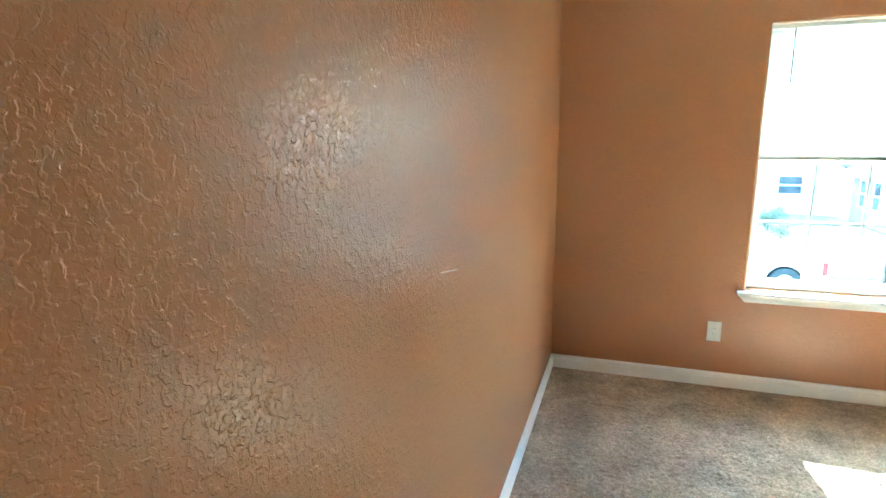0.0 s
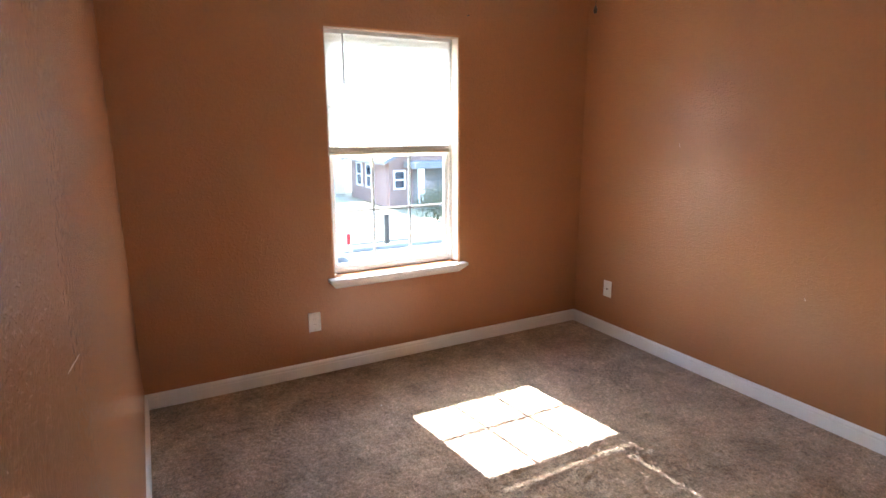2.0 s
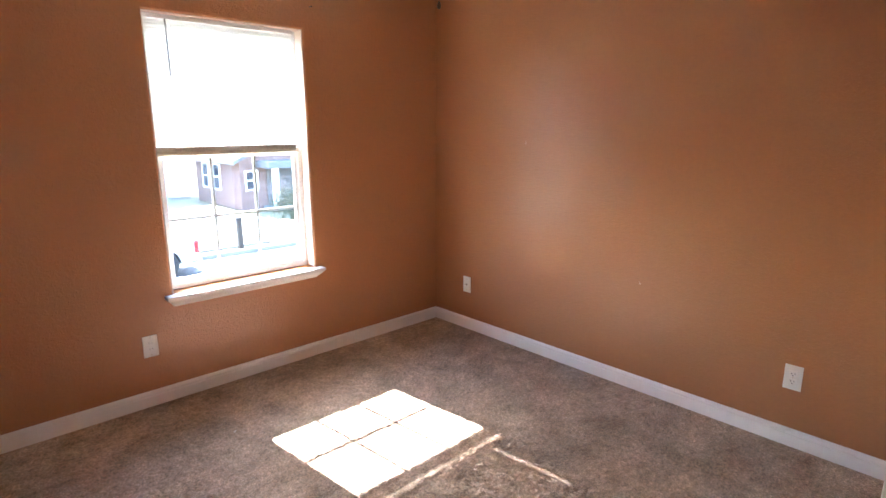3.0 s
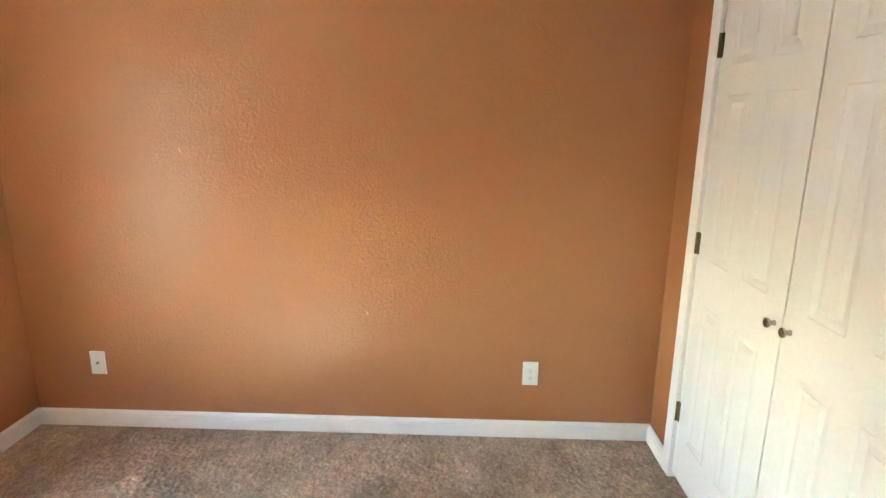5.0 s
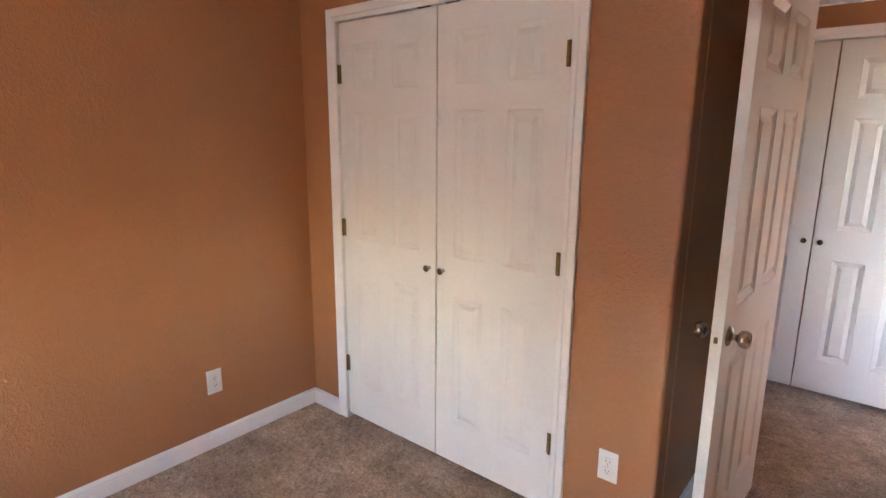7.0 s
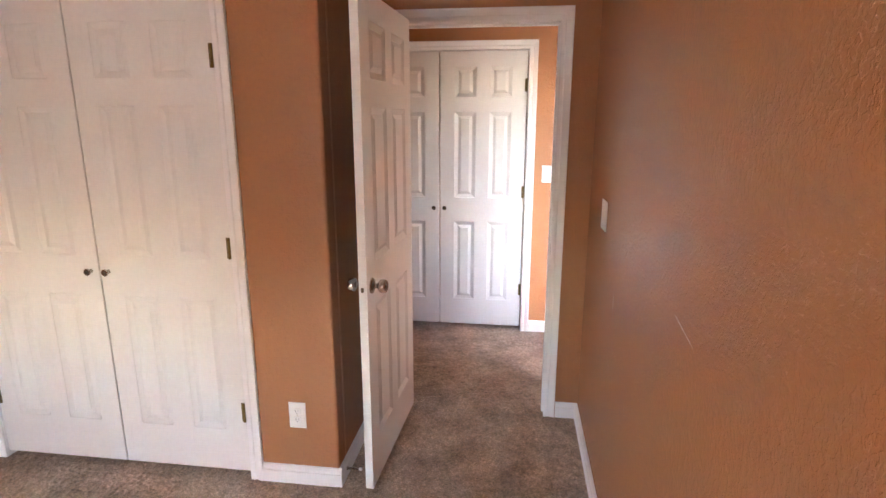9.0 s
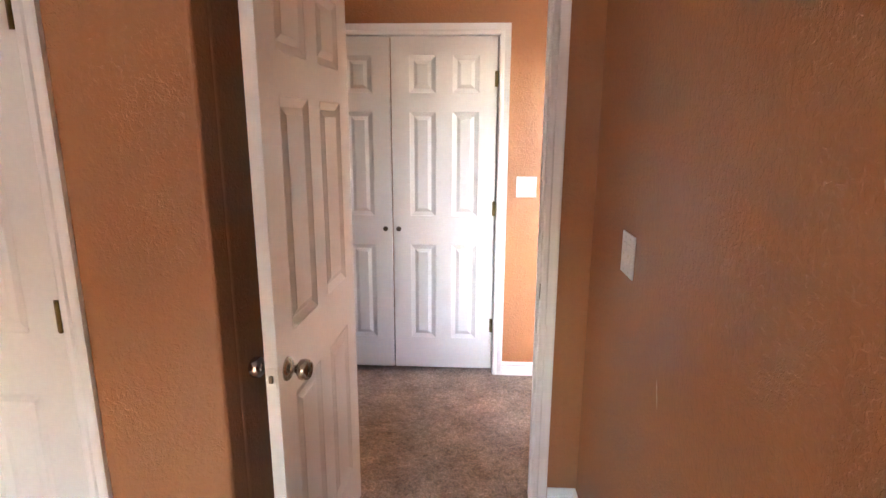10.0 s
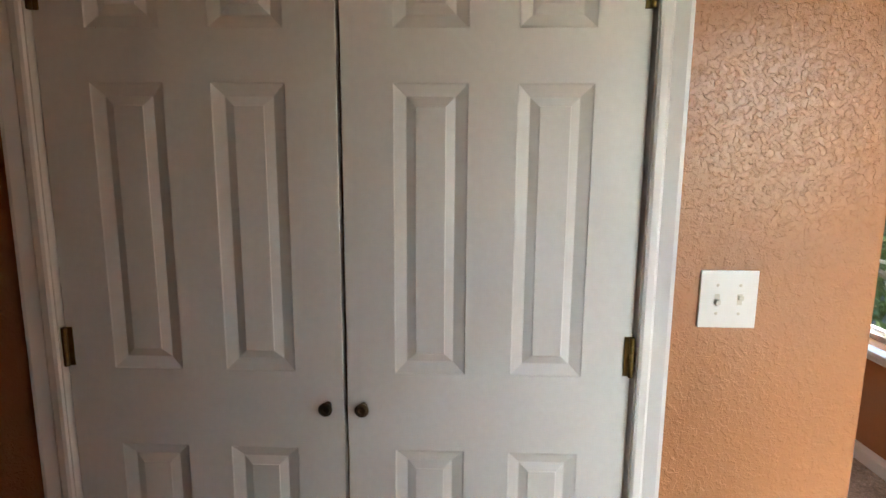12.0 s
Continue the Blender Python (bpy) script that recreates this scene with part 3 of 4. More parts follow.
def slat_mesh_of(width):
    """One curved slat with an oblong hole for each cord, tilted shut with its upper edge inwards."""
    bm = bmesh.new()
    arc = [(0.025 * math.sin((i / 6 - 0.5)), -0.015 * (1 - math.cos(i / 6 - 0.5))) for i in range(7)]
    tilt = Matrix.Rotation(radians(-77), 4, "X")
    xs = [0.004] + [c + d for c in cord_places(width) for d in (-0.0022, 0.0022)] + [width - 0.004]
    for k, (xa, xb) in enumerate(zip(xs, xs[1:])):
        for j, ((y0, z0), (y1, z1)) in enumerate(zip(arc, arc[1:])):
            if k % 2 and 1 <= j <= 3:
                continue
            bm.faces.new([bm.verts.new(tilt @ Vector(c)) for c in ((xa, y0, z0), (xb, y0, z0), (xb, y1, z1), (xa, y1, z1))])
    bmesh.ops.remove_doubles(bm, verts=bm.verts[:], dist=1e-5)
    bmesh.ops.solidify(bm, geom=bm.faces[:], thickness=0.0006)
    me = bpy.data.meshes.new("slat")
    bm.to_mesh(me)
    bm.free()
    me.materials.append(SLAT)
    return me


def mini_blind(m, width, top, bottom, label):
    """Headrail, hanging slats, the stack of raised slats on the bottom rail, cords and tilt wand; y = 0 is its middle."""
    root = tagged(empty("window_blind", m), label, "window blind", "mini blinds")
    part("headrail", box(0, width, -0.013, 0.013, top - 0.027, top - 0.001, 0.002), VINYL, root)
    me = slat_mesh_of(width)
    z = top - 0.040
    while z > bottom + 0.052:
        s = link("slat", me, None, root)
        s.location = (0, 0, z)
        z -= 0.0205
    for k in range(14):
        part("stacked_slat", box(0.004, width - 0.004, -0.0125, 0.0125, bottom + 0.022 + 0.0019 * k, bottom + 0.0232 + 0.0019 * k), RAIL, root)
    part("bottom_rail", box(0.002, width - 0.002, -0.013, 0.013, bottom, bottom + 0.0212, 0.003), RAIL, root, "yellowed bottom rail")
    for x in cord_places(width):
        part("ladder_cord", box(x - 0.0007, x + 0.0007, -0.0150, -0.0140, bottom + 0.01, top - 0.03), PLASTIC, root)
    part("wand", lathe(((0.004, 0), (0.0045, 0.01), (0.004, 0.27)), Matrix.Translation((0.108, -0.024, top - 0.311)), 6), WAND, root, "grey tilt wand")
    part("wand_hook", box(0.1055, 0.1105, -0.028, -0.012, top - 0.043, top - 0.027, 0.001), WAND, root)
    return root


mini_blind(pose(W1[0] + 0.014, YN + 0.068, 0), W1[1] - W1[0] - 0.052, W1[3], 1.353, "white mini blind half raised, with closed slats")

# ---- plates on the walls ----


def plate_root(name, m, w, h, label, category):
    """A wall plate on y = 0 that faces -y."""
    root = tagged(empty(name, m), label, category, "plates on the walls")
    part("plate", box(-w / 2, w / 2, -0.0055, -0.0005, -h / 2, h / 2, 0.0025), PLASTIC, root)
    return root


def screw(root, x, z):
    part("screw", lathe(((0.0034, 0), (0.0034, 0.0008), (0.002, 0.0013)), Matrix.Translation((x, -0.0052, z)) @ Matrix.Rotation(radians(90), 4, "X"), 10), RAIL, root)


def duplex_outlet(m, label):
    root = plate_root("wall_outlet", m, 0.076, 0.122, label, "outlet")
    for z in (-0.0195, 0.0195):
        r = part("receptacle", box(-0.0165, 0.0165, -0.0085, -0.0050, z - 0.0145, z + 0.0145, 0.003), PLASTIC, root)
        part("slot", box(-0.0075, -0.0055, -0.0089, -0.0084, z - 0.002, z + 0.007), SLOT, r)
        part("slot", box(0.0055, 0.0075, -0.0089, -0.0084, z - 0.001, z + 0.006), SLOT, r)
        part("ground_hole", lathe(((0.0024, 0), (0.0024, 0.0005)), Matrix.Translation((0, -0.0084, z - 0.008)) @ Matrix.Rotation(radians(90), 4, "X"), 10), SLOT, r)
    screw(root, 0, 0)
    return root


def decor_outlet(m, label):
    root = plate_root("wall_outlet", m, 0.076, 0.122, label, "outlet")
    r = part("receptacle", box(-0.0165, 0.0165, -0.0080, -0.0050, -0.033, 0.033, 0.0015), PLASTIC, root)
    for z in (-0.017, 0.017):
        part("slot", box(-0.0075, -0.0055, -0.0084, -0.0079, z - 0.002, z + 0.007), SLOT, r)
        part("slot", box(0.0055, 0.0075, -0.0084, -0.0079, z - 0.001, z + 0.006), SLOT, r)
    screw(root, 0, 0.048)
    screw(root, 0, -0.048)
    return root


def jack_plate(m, label):
    root = plate_root("jack_plate", m, 0.076, 0.122, label, "wall plate")
    part("jack", lathe(((0.007, 0), (0.006, 0.004), (0.004, 0.009)), Matrix.Translation((0, -0.0052, 0)) @ Matrix.Rotation(radians(90), 4, "X"), 12), NICKEL, root)
    screw(root, 0, 0.042)
    screw(root, 0, -0.042)
    return root


decor_outlet(pose(0.955, YN, 0.343), "white rectangular outlet below the bedroom window")
jack_plate(pose(XE, 2.911, 0.346, 0, 0, -90), "white cable jack plate on the terracotta wall")
duplex_outlet(pose(XE, 0.755, 0.344, 0, 0, -90), "white duplex outlet above the baseboard")
duplex_outlet(pose(1.280, YS, 0.336, 0, 0, 180), "white duplex outlet beside the closet doors")

sw = plate_root("light_switch", pose(0, -0.088, 1.207, 0, 0, 90), 0.118, 0.122, "white two-gang switch plate by the bedroom door", "light switch")
for x in (-0.023, 0.023):
    part("rocker", box(x - 0.016, x + 0.016, -0.0085, -0.005, -0.033, 0.033, 0.0015), PLASTIC, sw)
    part("slider_slot", box(x - 0.003, x + 0.003, -0.0095, -0.0083, -0.004, 0.004, 0.0008), RAIL, sw)
    screw(sw, x, 0.048)
    screw(sw, x, -0.048)
sw = plate_root("light_switch", pose(0.1235, YHALL, 1.208, 0, 0, 180), 0.118, 0.122, "white double toggle switch plate beside the linen closet", "light switch")
for x, up in ((-0.023, -1), (0.023, 1)):
    part("toggle", box(x - 0.0045, x + 0.0045, -0.015, -0.005, min(0, up * 0.010), max(0, up * 0.010), 0.0015), RAIL, sw)
    part("toggle_slot", box(x - 0.0052, x + 0.0052, -0.0059, -0.0054, -0.0115, 0.0115), RAIL, sw)
    screw(sw, x, 0.030)
    screw(sw, x, -0.030)

# ---- small things in the bedroom ----
ds = tagged(empty("door_stop", pose(XC - 0.014, 0.086, 0.045, 0, -90, 0)), "chrome spring door stop with a white rubber tip", "door stop")
bm = bmesh.new()
add_lathe(bm, ((0.009, 0), (0.009, 0.004), (0.005, 0.006)), Matrix(), 12)
for i in range(14):
    add_lathe(bm, ((0.0048, 0), (0.0062, 0.0012), (0.0062, 0.0020), (0.0048, 0.0034)), Matrix.Translation((0, 0, 0.006 + 0.0035 * i)), 12)
part("spring", bm, NICKEL, ds, smooth=True)
part("tip", lathe(((0.006, 0.055), (0.0075, 0.057), (0.0075, 0.067), (0.005, 0.070)), Matrix(), 12), PLASTIC, ds, "white rubber tip", True)

# The canopy and socket are out of view, added to hold the chain.
lamp = tagged(empty("chain_fitting", pose(1.66, 1.70, H)), "plain added ceiling fitting with a hanging pull chain", "ceiling light")
part("canopy", lathe(((0.085, -0.001), (0.085, -0.012), (0.06, -0.035), (0.03, -0.05)), Matrix(), 32), BRONZE, lamp, smooth=True)
part("socket", lathe(((0.03, -0.05), (0.032, -0.10), (0.028, -0.115)), Matrix(), 24), BRONZE, lamp, smooth=True)
bm = bmesh.new()
for i in range(63):
    add_lathe(bm, ((0.0006, 0), (0.0018, 0.0012), (0.0018, 0.0030), (0.0006, 0.0044)), Matrix.Translation((0.0, 0, -0.115 - 0.006 * (i + 1))), 6)
part("pull_chain", bm, BRONZE, lamp)
part("chain_bell", lathe(((0.002, 0.0), (0.0055, -0.006), (0.0075, -0.018), (0.005, -0.026), (0.001, -0.028)), Matrix.Translation((0, 0, -0.4925)), 16), BRONZE, lamp, smooth=True)

hk = tagged(part("wall_hook", lathe(((0.004, 0), (0.004, 0.002), (0.002, 0.004), (0.002, 0.016), (0.005, 0.020)), pose(2.040, YN - 0.0005, 2.210, 90, 0, 0), 12), BRONZE, None), "small dark curtain hook screwed above the window", "hook")


def scuff(name, m, length, width, seed, label):
    """A thin scrape in the paint: a ragged sliver a fraction of a millimetre proud of the wall."""
    rng = random.Random(seed)
    bm = bmesh.new()
    n = 9
    top = [bm.verts.new((length * i / n, -0.0006, width * rng.uniform(0.15, 0.5) * (0.2 + math.sin(math.pi * (i + 0.3) / (n + 0.6))))) for i in range(n + 1)]
    low = [bm.verts.new((length * i / n, -0.0006, -width * rng.uniform(0.15, 0.5) * (0.2 + math.sin(math.pi * (i + 0.3) / (n + 0.6))))) for i in range(n + 1)]
    for i in range(n):
        bm.faces.new((top[i], low[i], low[i + 1], top[i + 1]))
    ob = tagged(part(name, bm, SCUFF, None), label, "scuff mark", kind="structure")
    ob.matrix_world = m
    return ob


scuff("trim_scuff_west", pose(0, 0.965, 1.158, 0, 9, 90), 0.15, 0.005, 3, "pale scrape across the terracotta paint")
scuff("trim_scuff_east", pose(XE, 1.556, 0.649, 0, 60, -90), 0.022, 0.008, 4, "small pale chip in the wall paint")
scuff("trim_scuff_east_high", pose(XE, 2.395, 1.414, 0, 80, -90), 0.03, 0.008, 5, "pale chip in the wall paint near the corner")
scuff("trim_scuff_switch", pose(0, 0.22, 0.97, 0, 75, 90), 0.07, 0.008, 6, "pale rub mark under the light switch")


def lint(x, y, turn, seed):
    """A scrap of fluff lying on the pile."""
    rng = random.Random(seed)
    bm = bmesh.new()
    bmesh.ops.create_icosphere(bm, subdivisions=2, radius=0.006)
    for v in bm.verts:
        v.co = Vector((v.co.x * 1.6, v.co.y * 0.6, 0.0025 + v.co.z * 0.4)) * rng.uniform(0.75, 1.2)
    ob = tagged(part("lint_scrap", bm, PLASTIC, None), "small scrap of white lint on the carpet", "lint", "lint on the carpet")
    ob.matrix_world = pose(x, y, 0.001, 0, 0, turn)
    return ob


lint(1.15, 2.68, 35, 1)

# ---- the street in front of the house ----
ZG = -2.9
bm = bmesh.new()
bmesh.ops.create_grid(bm, x_segments=60, y_segments=60, size=900)
for v in bm.verts:
    v.co.z = ZG - 0.02
tagged(part("ground", bm, LAWN, None), "dry grass lawns round the houses", "ground", kind="structure")
tagged(part("road", box(-120, 120, 8.2, 19.0, ZG - 0.015, ZG + 0.0), ASPHALT, None), "pale sun-bleached residential street", "road", kind="structure")
for y0, y1 in ((19.0, 19.16), (8.04, 8.2)):
    tagged(part("kerb", box(-120, 120, y0, y1, ZG - 0.015, ZG + 0.13, 0.02), CONCRETE, None), "pale concrete kerb along the street", "kerb", kind="structure")
tagged(part("pavement", box(-120, 120, 20.2, 21.5, ZG - 0.015, ZG + 0.06), CONCRETE, None), "pale concrete pavement beyond the kerb", "pavement", kind="structure")
tagged(part("driveway", box(7.9, 11.3, 21.5, 40, ZG - 0.015, ZG + 0.05), CONCRETE, None), "bright concrete driveway between two houses", "driveway", kind="structure")
tagged(part("driveway_right", box(9.6, 14.5, 19.16, 23.0, ZG - 0.015, ZG + 0.08), CONCRETE, None), "bright concrete drive apron at the street", "driveway", kind="structure")


def house(name, m, w, d, h, wall_mat, label, front=(), side=(), porch=None, siding=True):
    """A one-storey house, front on y = 0 towards -y, side wall on x = 0."""
    root = tagged(empty(name, m), label, "house", "houses in the street")
    part("wall", box(0, w, 0, d, 0, h), wall_mat, root)
    if siding:
        k = 0
        while k * 0.2 < h - 0.2:
            part("siding_board", box(-0.02, w + 0.02, -0.02, d + 0.02, k * 0.2, k * 0.2 + 0.185), wall_mat, root)
            k += 1
    bm = bmesh.new()
    o, rise = 0.5, w * 0.26
    ends = []
    for y in (-o, d + o):
        ends.append([bm.verts.new(c) for c in ((-o, y, h - 0.05), (w / 2, y, h + rise), (w + o, y, h - 0.05), (w + o, y, h - 0.25), (w / 2, y, h + rise - 0.22), (-o, y, h - 0.25))])
    for i in range(6):
        bm.faces.new((ends[0][i], ends[0][(i + 1) % 6], ends[1][(i + 1) % 6], ends[1][i]))
    bm.faces.new(ends[0])
    bm.faces.new(ends[1])
    bmesh.ops.recalc_face_normals(bm, faces=bm.faces[:])
    part("roof", bm, ROOF, root)
    for y in (0.05, d - 0.17):
        bm = bmesh.new()
        a, b = [[bm.verts.new((x, yy, z)) for x, z in ((0, h - 0.02), (w, h - 0.02), (w / 2, h + rise - 0.2))] for yy in (y, y + 0.12)]
        for i in range(3):
            bm.faces.new((a[i], a[(i + 1) % 3], b[(i + 1) % 3], b[i]))
        bm.faces.new(a)
        bm.faces.new(list(reversed(b)))
        bmesh.ops.recalc_face_normals(bm, faces=bm.faces[:])
        part("gable", bm, wall_mat, root)
    for axis, items in (("x", front), ("y", side)):
        for u, z, ww, wh in items:
            f = part("window", slab((u, u + 0.09, u + ww - 0.09, u + ww), (z, z + 0.09, z + wh - 0.09, z + wh), {(1, 1)}, -0.08, 0.02, axis), HOUSE_TRIM, root)
            part("pane", box(u + 0.09, u + ww - 0.09, -0.04, -0.025, z + 0.09, z + wh - 0.09) if axis == "x" else box(-0.04, -0.025, u + 0.09, u + ww - 0.09, z + 0.09, z + wh - 0.09), DARK_GLASS, f)
            part("meeting_rail", box(u + 0.09, u + ww - 0.09, -0.06, -0.041, z + wh / 2 - 0.04, z + wh / 2 + 0.04) if axis == "x" else box(-0.06, -0.041, u + 0.09, u + ww - 0.09, z + wh / 2 - 0.04, z + wh / 2 + 0.04), HOUSE_TRIM, f)
    if porch:
        x0, x1, dep = porch
        part("porch_roof", box(x0 - 0.3, x1 + 0.3, -dep, -0.01, h - 0.45, h - 0.1), ROOF, root)
        part("porch_floor", box(x0, x1, -dep, -0.025, 0, 0.18), CONCRETE, root)
        # Dark sheet on the house wall for the shade under the porch roof.
        part("porch_shade", box(x0 + 0.3, x1 - 0.2, -0.06, -0.025, 0.2, h - 0.45), SHADE, root)
        for x in (x0, (x0 + x1) / 2 + 0.8, x1 - 0.28):
            part("porch_column", box(x, x + 0.28, -dep + 0.05, -dep + 0.33, 0.18, h - 0.45), HOUSE_TRIM, root)
    return root


house("neighbour_house", pose(12.3, 29.0, ZG), 9.5, 6.5, 2.75, BRICK, "red-brown brick house with a shaded front porch across the street",
      front=((0.25, 1.05, 0.75, 1.1),), side=((2.6, 0.9, 1.0, 1.5), (4.3, 0.9, 1.0, 1.5)), porch=(1.2, 6.6, 1.6), siding=False)
house("neighbour_house", pose(-0.5, 37.5, ZG), 13.0, 9, 2.9, SIDING, "pale grey sided house behind a bright driveway",
      front=((9.6, 1.2, 1.4, 1.2), (6.5, 1.2, 1.4, 1.2), (3.0, 1.2, 1.4, 1.2)))
house("neighbour_house", pose(23.5, 30.0, ZG), 12.0, 10, 2.9, SIDING, "pale grey house further along the street", front=((1.5, 1.0, 1.4, 1.3),))


def wheel(root, x, y, r, w, out):
    m = Matrix.Translation((x, y, r)) @ Matrix.Rotation(radians(90), 4, "X")
    t = part("wheel", lathe(((r * 0.62, -w / 2), (r * 0.92, -w / 2), (r, -w / 2 + 0.03), (r, w / 2 - 0.03), (r * 0.92, w / 2), (r * 0.62, w / 2)), m, 28), RUBBER, root, smooth=False)
    part("rim", lathe(((r * 0.60, -w / 2 - 0.004), (r * 0.52, -w / 2 + 0.03), (r * 0.15, -w / 2 + 0.01), (r * 0.14, w / 2 - 0.01), (r * 0.52, w / 2 - 0.03), (r * 0.60, w / 2 + 0.004)), m, 28), CHROME, t)
    for k in range(6):
        a = k * math.pi / 3
        bm = box(0.12 * r, 0.56 * r, -0.03, 0.03, 0, 0.02)
        bmesh.ops.transform(bm, matrix=m @ Matrix.Rotation(a, 4, "Z") @ Matrix.Translation((0, 0, out * w / 2 - 0.01)), verts=bm.verts[:])
        part("spoke", bm, CHROME, t)


def extrude_side(pts, y0, y1):
    """A body pressed from a side outline of (x, z)."""
    bm = bmesh.new()
    a = [bm.verts.new((x, y0, z)) for x, z in pts]
    b = [bm.verts.new((x, y1, z)) for x, z in pts]
    k = len(pts)
    for i in range(k):
        bm.faces.new((a[i], a[(i + 1) % k], b[(i + 1) % k], b[i]))
    bm.faces.new(list(reversed(a)))
    bm.faces.new(b)
    bmesh.ops.recalc_face_normals(bm, faces=bm.faces[:])
    bmesh.ops.bevel(bm, geom=bm.edges[:], offset=0.03, segments=2, affect="EDGES")
    return bm


def arch(cx, r, z):
    return [(cx + r * math.cos(a), z + r * math.sin(a)) for a in (math.pi * (1 - i / 8) for i in range(9))]


tr = tagged(empty("pickup_truck", pose(0.22, 17.05, ZG)), "white pickup truck parked at the far kerb", "pickup truck")
part("body", extrude_side([(0.0, 0.5)] + arch(0.95, 0.46, 0.42) + arch(4.62, 0.50, 0.42) + [(5.55, 0.48), (5.6, 1.14), (3.35, 1.17), (1.55, 1.14), (0.05, 0.98)], 0.0, 1.9), CAR_PAINT, tr)
part("cab", extrude_side([(1.35, 1.12), (2.0, 1.78), (3.2, 1.80), (3.42, 1.12)], 0.08, 1.82), CAR_PAINT, tr)
part("side_window", extrude_side([(1.66, 1.18), (2.08, 1.70), (2.52, 1.72), (2.52, 1.18)], 0.045, 0.085), DARK_GLASS, tr)
part("side_window", extrude_side([(2.60, 1.18), (2.60, 1.72), (3.12, 1.72), (3.28, 1.18)], 0.045, 0.085), DARK_GLASS, tr)
# Solid slab; its black stands in for the shaded inside of the bed.
part("bed", box(3.55, 5.45, 0.12, 1.78, 1.05, 1.178), RUBBER, tr, "dark slab for the shaded load bed")
part("rear_window", extrude_side([(3.20, 1.22), (3.17, 1.72), (3.225, 1.72), (3.40, 1.22)], 0.25, 1.65), DARK_GLASS, tr)
part("tail_light", box(5.50, 5.64, -0.02, 0.10, 0.70, 1.08, 0.02), RED_LENS, tr, "red tail light")
part("tail_light", box(5.45, 5.63, 1.74, 1.915, 0.72, 1.10, 0.02), RED_LENS, tr, "red tail light")
part("bumper", box(5.52, 5.74, 0.05, 1.85, 0.42, 0.62, 0.03), CHROME, tr)
for x in (0.95, 4.62):
    # Dark box filling the arch, coloured as the shade behind the wheels.
    part("arch_shade", box(x - 0.47, x + 0.47, 0.30, 1.60, 0.30, 0.90, 0.02), SHADE, tr, "dark filler for the shade in the wheel arch")
    wheel(tr, x, 0.12, 0.42, 0.26, -1)
    wheel(tr, x, 1.78, 0.42, 0.26, 1)

pt = tagged(empty("wooden_post", pose(8.25, 19.75, ZG)), "dark wooden mailbox post by the kerb", "post")
part("post", box(-0.09, 0.09, -0.09, 0.09, 0, 1.15, 0.015), WOOD, pt)
part("cap", box(-0.11, 0.11, -0.11, 0.11, 1.151, 1.19, 0.01), WOOD, pt)


# ---- plants ----
def leaf_cloud(name, blobs, n, size, mat_, parent, seed, label=""):
    """Many small folded leaves strewn through uneven clumps (x, y, z, radius)."""
    rng = np.random.default_rng(seed)
    weights = np.array([b[3] ** 2 for b in blobs])
    pick = rng.choice(len(blobs), n, p=weights / weights.sum())
    B = np.array(blobs)[pick]
    d = rng.standard_normal((n, 3))
    d /= np.linalg.norm(d, axis=1)[:, None]
    c = B[:, :3] + d * (B[:, 3] * rng.uniform(0.35, 1.08, n))[:, None]
    ax = rng.standard_normal((n, 3)) + np.array([0, 0, -0.5])
    ax /= np.linalg.norm(ax, axis=1)[:, None]
    side = np.cross(ax, rng.standard_normal((n, 3)))
    side /= np.linalg.norm(side, axis=1)[:, None]
    nor = np.cross(ax, side)
    L = (size * rng.uniform(0.6, 1.3, n))[:, None]
    co = np.stack([c, c + ax * L * 0.45 + side * L * 0.2 + nor * L * 0.07, c + ax * L, c + ax * L * 0.45 - side * L * 0.2 + nor * L * 0.07], 1).reshape(-1, 3)
    k = np.arange(n) * 4
    f = np.concatenate([np.stack([k, k + 1, k + 2], 1), np.stack([k, k + 2, k + 3], 1)])
    me = bpy.data.meshes.new(name)
    me.from_pydata(co.tolist(), [], f.tolist())
    return link(name, me, mat_, parent, label)


def limb(bm, pts, r0, r1, seg=8):
    """A tapered limb along points."""
    rings = []
    for i, p in enumerate(pts):
        a = Vector(pts[min(i + 1, len(pts) - 1)]) - Vector(pts[max(i - 1, 0)])
        q = a.to_track_quat("Z", "Y").to_matrix()
        r = r0 + (r1 - r0) * i / (len(pts) - 1)
        rings.append([bm.verts.new(Vector(p) + q @ Vector((r * math.cos(2 * math.pi * k / seg), r * math.sin(2 * math.pi * k / seg), 0))) for k in range(seg)])
    for a, b in zip(rings, rings[1:]):
        for k in range(seg):
            bm.faces.new((a[k], a[(k + 1) % seg], b[(k + 1) % seg], b[k]))
    bm.faces.new(rings[-1])


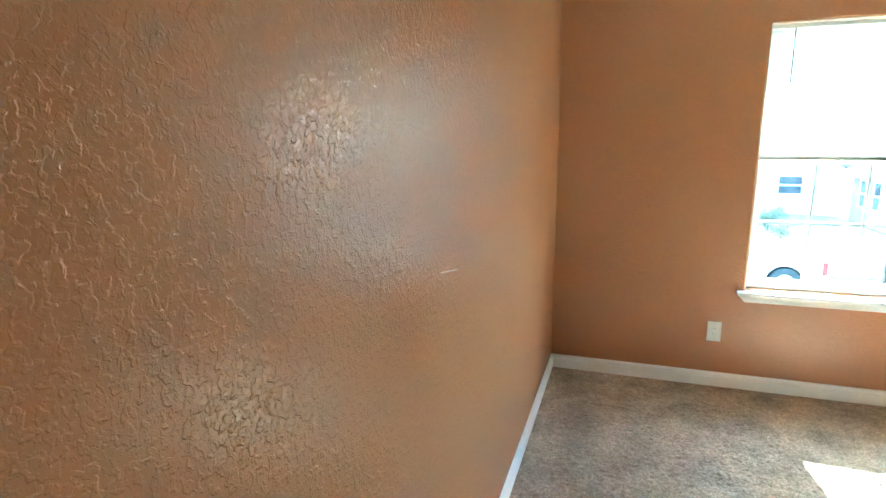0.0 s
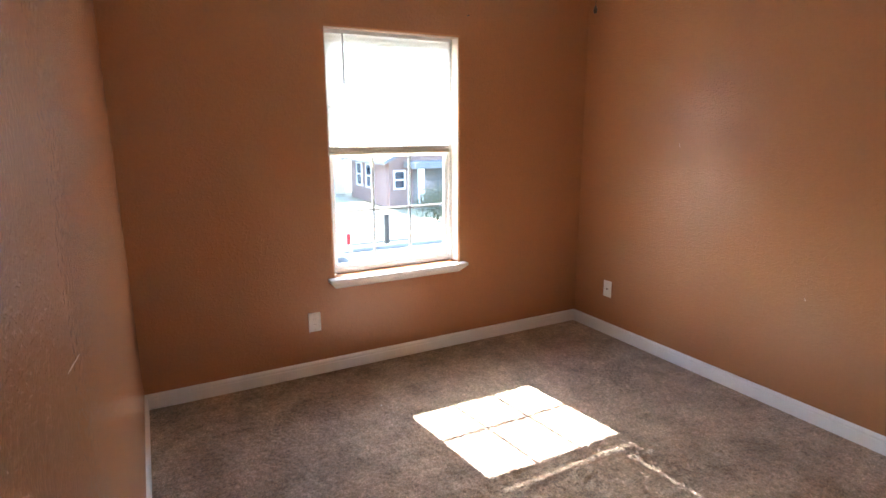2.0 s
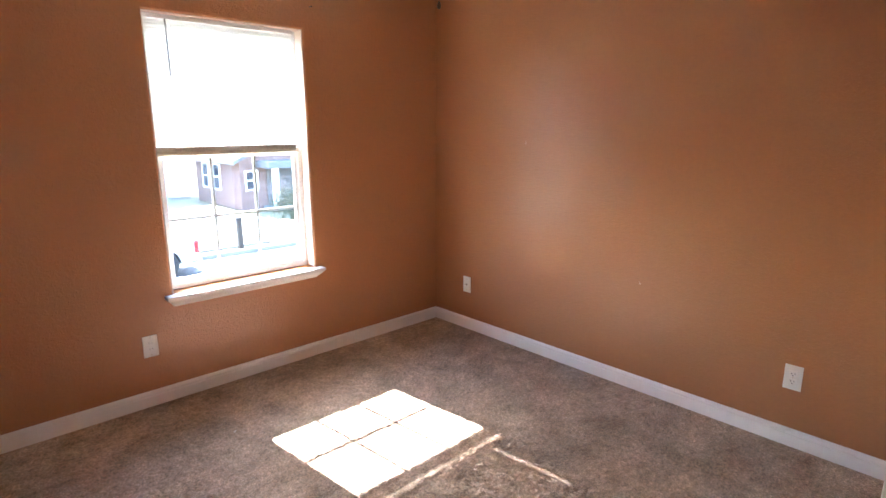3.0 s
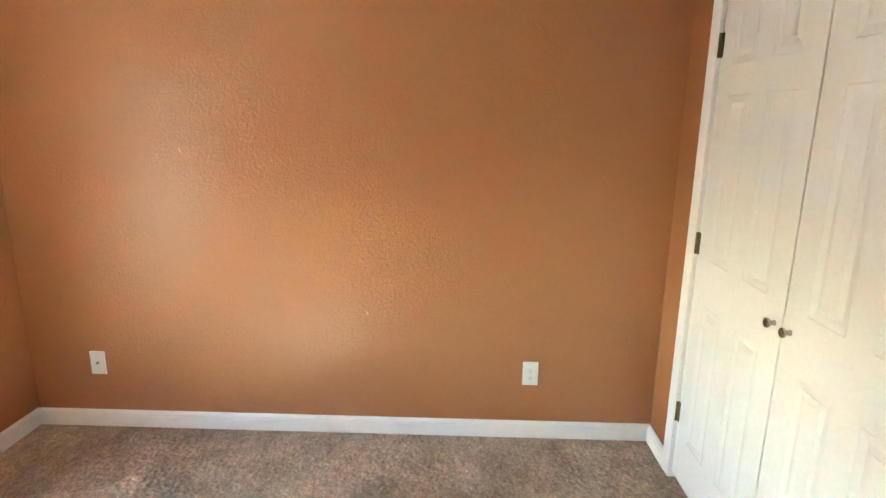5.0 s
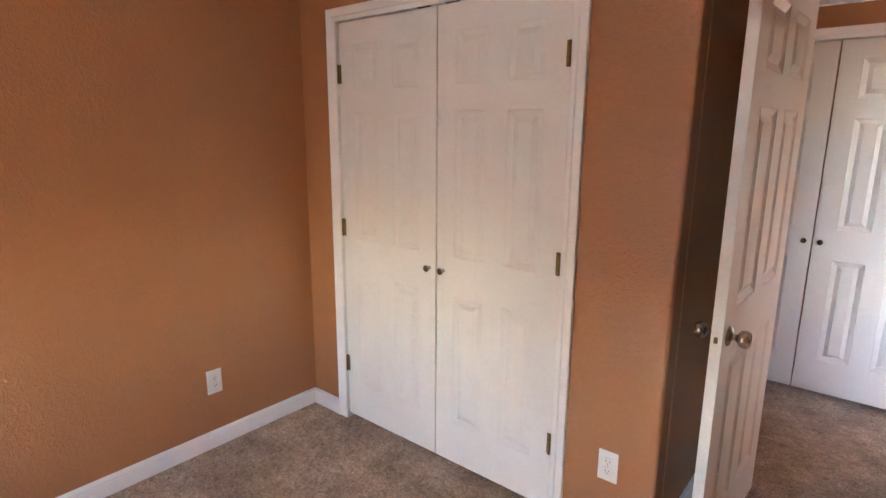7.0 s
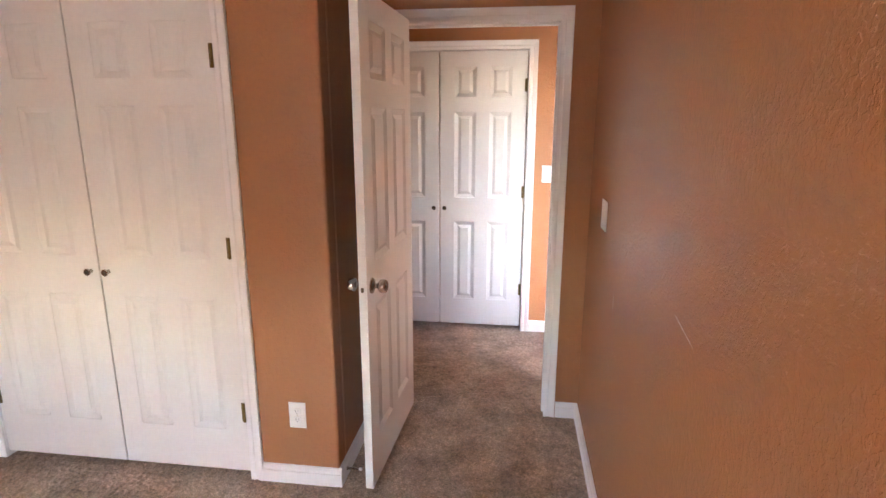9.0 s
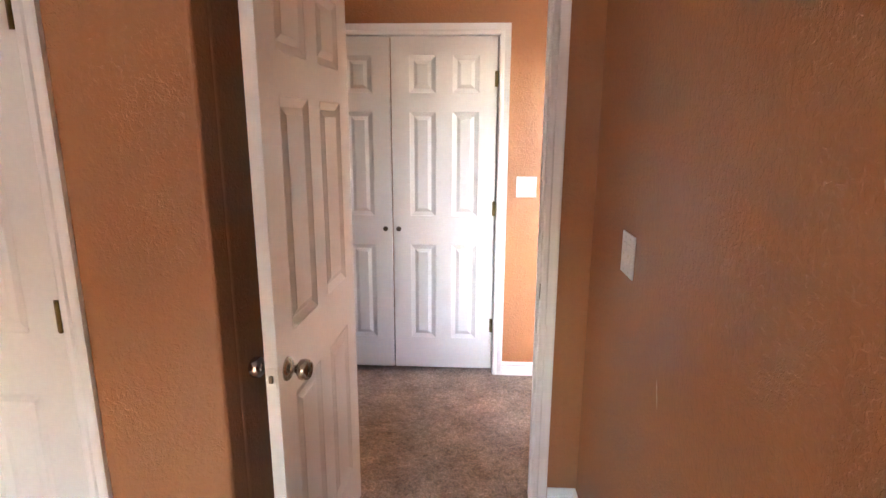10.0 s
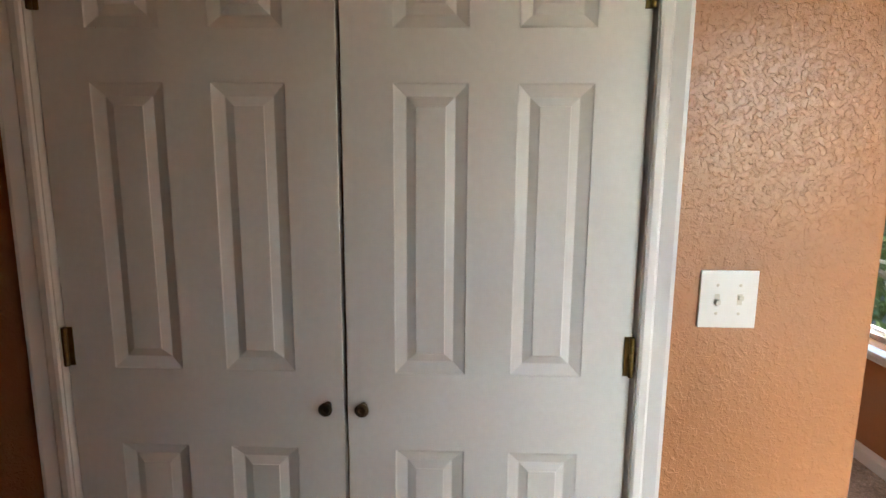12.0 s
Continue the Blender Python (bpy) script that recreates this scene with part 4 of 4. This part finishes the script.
def tree(x, y, h, spread, n, leaf, seed, label, mat_=LEAF, low=0.3):
    rng = random.Random(seed)
    root = tagged(empty("tree", pose(x, y, ZG)), label, "tree", "trees round the house")
    bm = bmesh.new()
    limb(bm, [(0, 0, 0), (0.05, 0.03, h * 0.3), (-0.05, 0.06, h * 0.6), (0.03, 0, h * 0.9)], 0.03 * h, 0.008 * h)
    blobs = []
    for k in range(16):
        a, z = k * 2.4, h * (low + 0.62 * k / 16)
        r = spread * rng.uniform(0.5, 1.0) * (1 - 0.45 * k / 16)
        e = (r * math.cos(a), r * math.sin(a), z + 0.25 * r + rng.uniform(-0.2, 0.3))
        limb(bm, [(0, 0, z * 0.85), (e[0] * 0.45, e[1] * 0.45, z + 0.05), e], 0.010 * h, 0.003 * h, 6)
        for j in range(3):
            q = rng.uniform(0.55, 1.05)
            blobs.append((e[0] * q + rng.uniform(-0.3, 0.3), e[1] * q + rng.uniform(-0.3, 0.3), e[2] + rng.uniform(-0.35, 0.3), spread * rng.uniform(0.13, 0.28)))
    part("trunk", bm, BARK, root)
    leaf_cloud("crown", blobs, n, leaf, mat_, root, seed)
    return root


def bush(x, y, h, r, n, leaf, seed, label, mat_=LEAF_DARK):
    rng = random.Random(seed)
    root = tagged(empty("bush", pose(x, y, ZG)), label, "bush", "bushes along the street")
    blobs = [(rng.uniform(-r, r) * 0.7, rng.uniform(-r, r) * 0.7, rng.uniform(0.25, 0.8) * h, rng.uniform(0.25, 0.42) * h) for _ in range(9)]
    bm = bmesh.new()
    for b in blobs[:5]:
        limb(bm, [(0, 0, 0), (b[0] * 0.5, b[1] * 0.5, b[2] * 0.6), b[:3]], 0.03, 0.01, 5)
    part("stems", bm, BARK, root)
    leaf_cloud("foliage", blobs, n, leaf, mat_, root, seed)
    return root


bush(12.7, 23.9, 1.6, 1.0, 3000, 0.10, 21, "dense green bush at the drive edge")
bush(13.2, 26.6, 1.9, 0.5, 1100, 0.07, 22, "pale flowering shrub before the porch", BLOSSOM)
bush(7.3, 30.5, 1.3, 0.8, 1500, 0.10, 23, "dark green bush beside the driveway")
bush(7.2, 26.8, 0.9, 0.7, 1200, 0.09, 24, "low shrub at the lawn edge")
tree(4.6, 33.0, 6.5, 2.6, 4500, 0.16, 31, "leafy street tree before the grey house", LEAF_DARK)
tree(24.0, 48.0, 10.0, 4.5, 4500, 0.3, 32, "tall tree behind the houses", LEAF_DARK)
tree(2.0, 52.0, 11.0, 5.0, 4500, 0.3, 33, "tall tree behind the grey house", LEAF_DARK)

# trees and a fence at the landing window's side
tree(-4.6, -6.3, 5.8, 2.2, 4200, 0.20, 41, "sunlit broad-leaved tree outside the landing window", LEAF, 0.35)
# Two tall trees, out of view, added to keep sun off the others.
tree(-4.8, -2.3, 8.8, 2.6, 7000, 0.2, 45, "unseen tall tree added to shade the trees outside", LEAF_SHADE, 0.45)
tree(-7.5, -4.6, 9.0, 2.8, 7000, 0.2, 46, "unseen tall tree added to cast shade over the fence", LEAF_SHADE, 0.35)
tree(-6.4, -10.4, 6.2, 2.4, 4200, 0.16, 42, "sunlit leafy tree beside the fence", LEAF, 0.35)
for k, (x, y, h) in enumerate(((-9.0, -16.5, 9.5), (-9.4, -12.0, 9.0), (-9.2, -8.0, 9.6), (-9.3, -4.0, 9.0), (-13.5, -22.0, 12.0), (-15.0, -16.0, 12.0), (-8.6, -21.5, 9.4))):
    tree(x, y, h, 3.6, 8000, 0.24, 50 + k, "dense shaded tree behind the fence", LEAF_SHADE, 0.18)
fence = tagged(empty("fence", pose(-7.6, -24, ZG)), "grey weathered board fence in shade", "fence")
fb = box(-0.012, 0.012, 0, 0.138, 0.02, 2.0)
fm = bpy.data.meshes.new("board")
fb.to_mesh(fm)
fb.free()
for k in range(170):
    o = link("board", fm, FENCE, fence)
    o.location = (0, 0.146 * k, 0.01 * math.sin(k * 1.7))
for z in (0.4, 1.6):
    part("rail", box(0.013, 0.055, 0, 24.8, z, z + 0.09), FENCE, fence)
# Walls coloured with the shade tone, as a dark backdrop.
house("neighbour_house", pose(-34, -30, ZG), 12, 22, 3.0, SHADE, "dark house beyond the fence", siding=False)
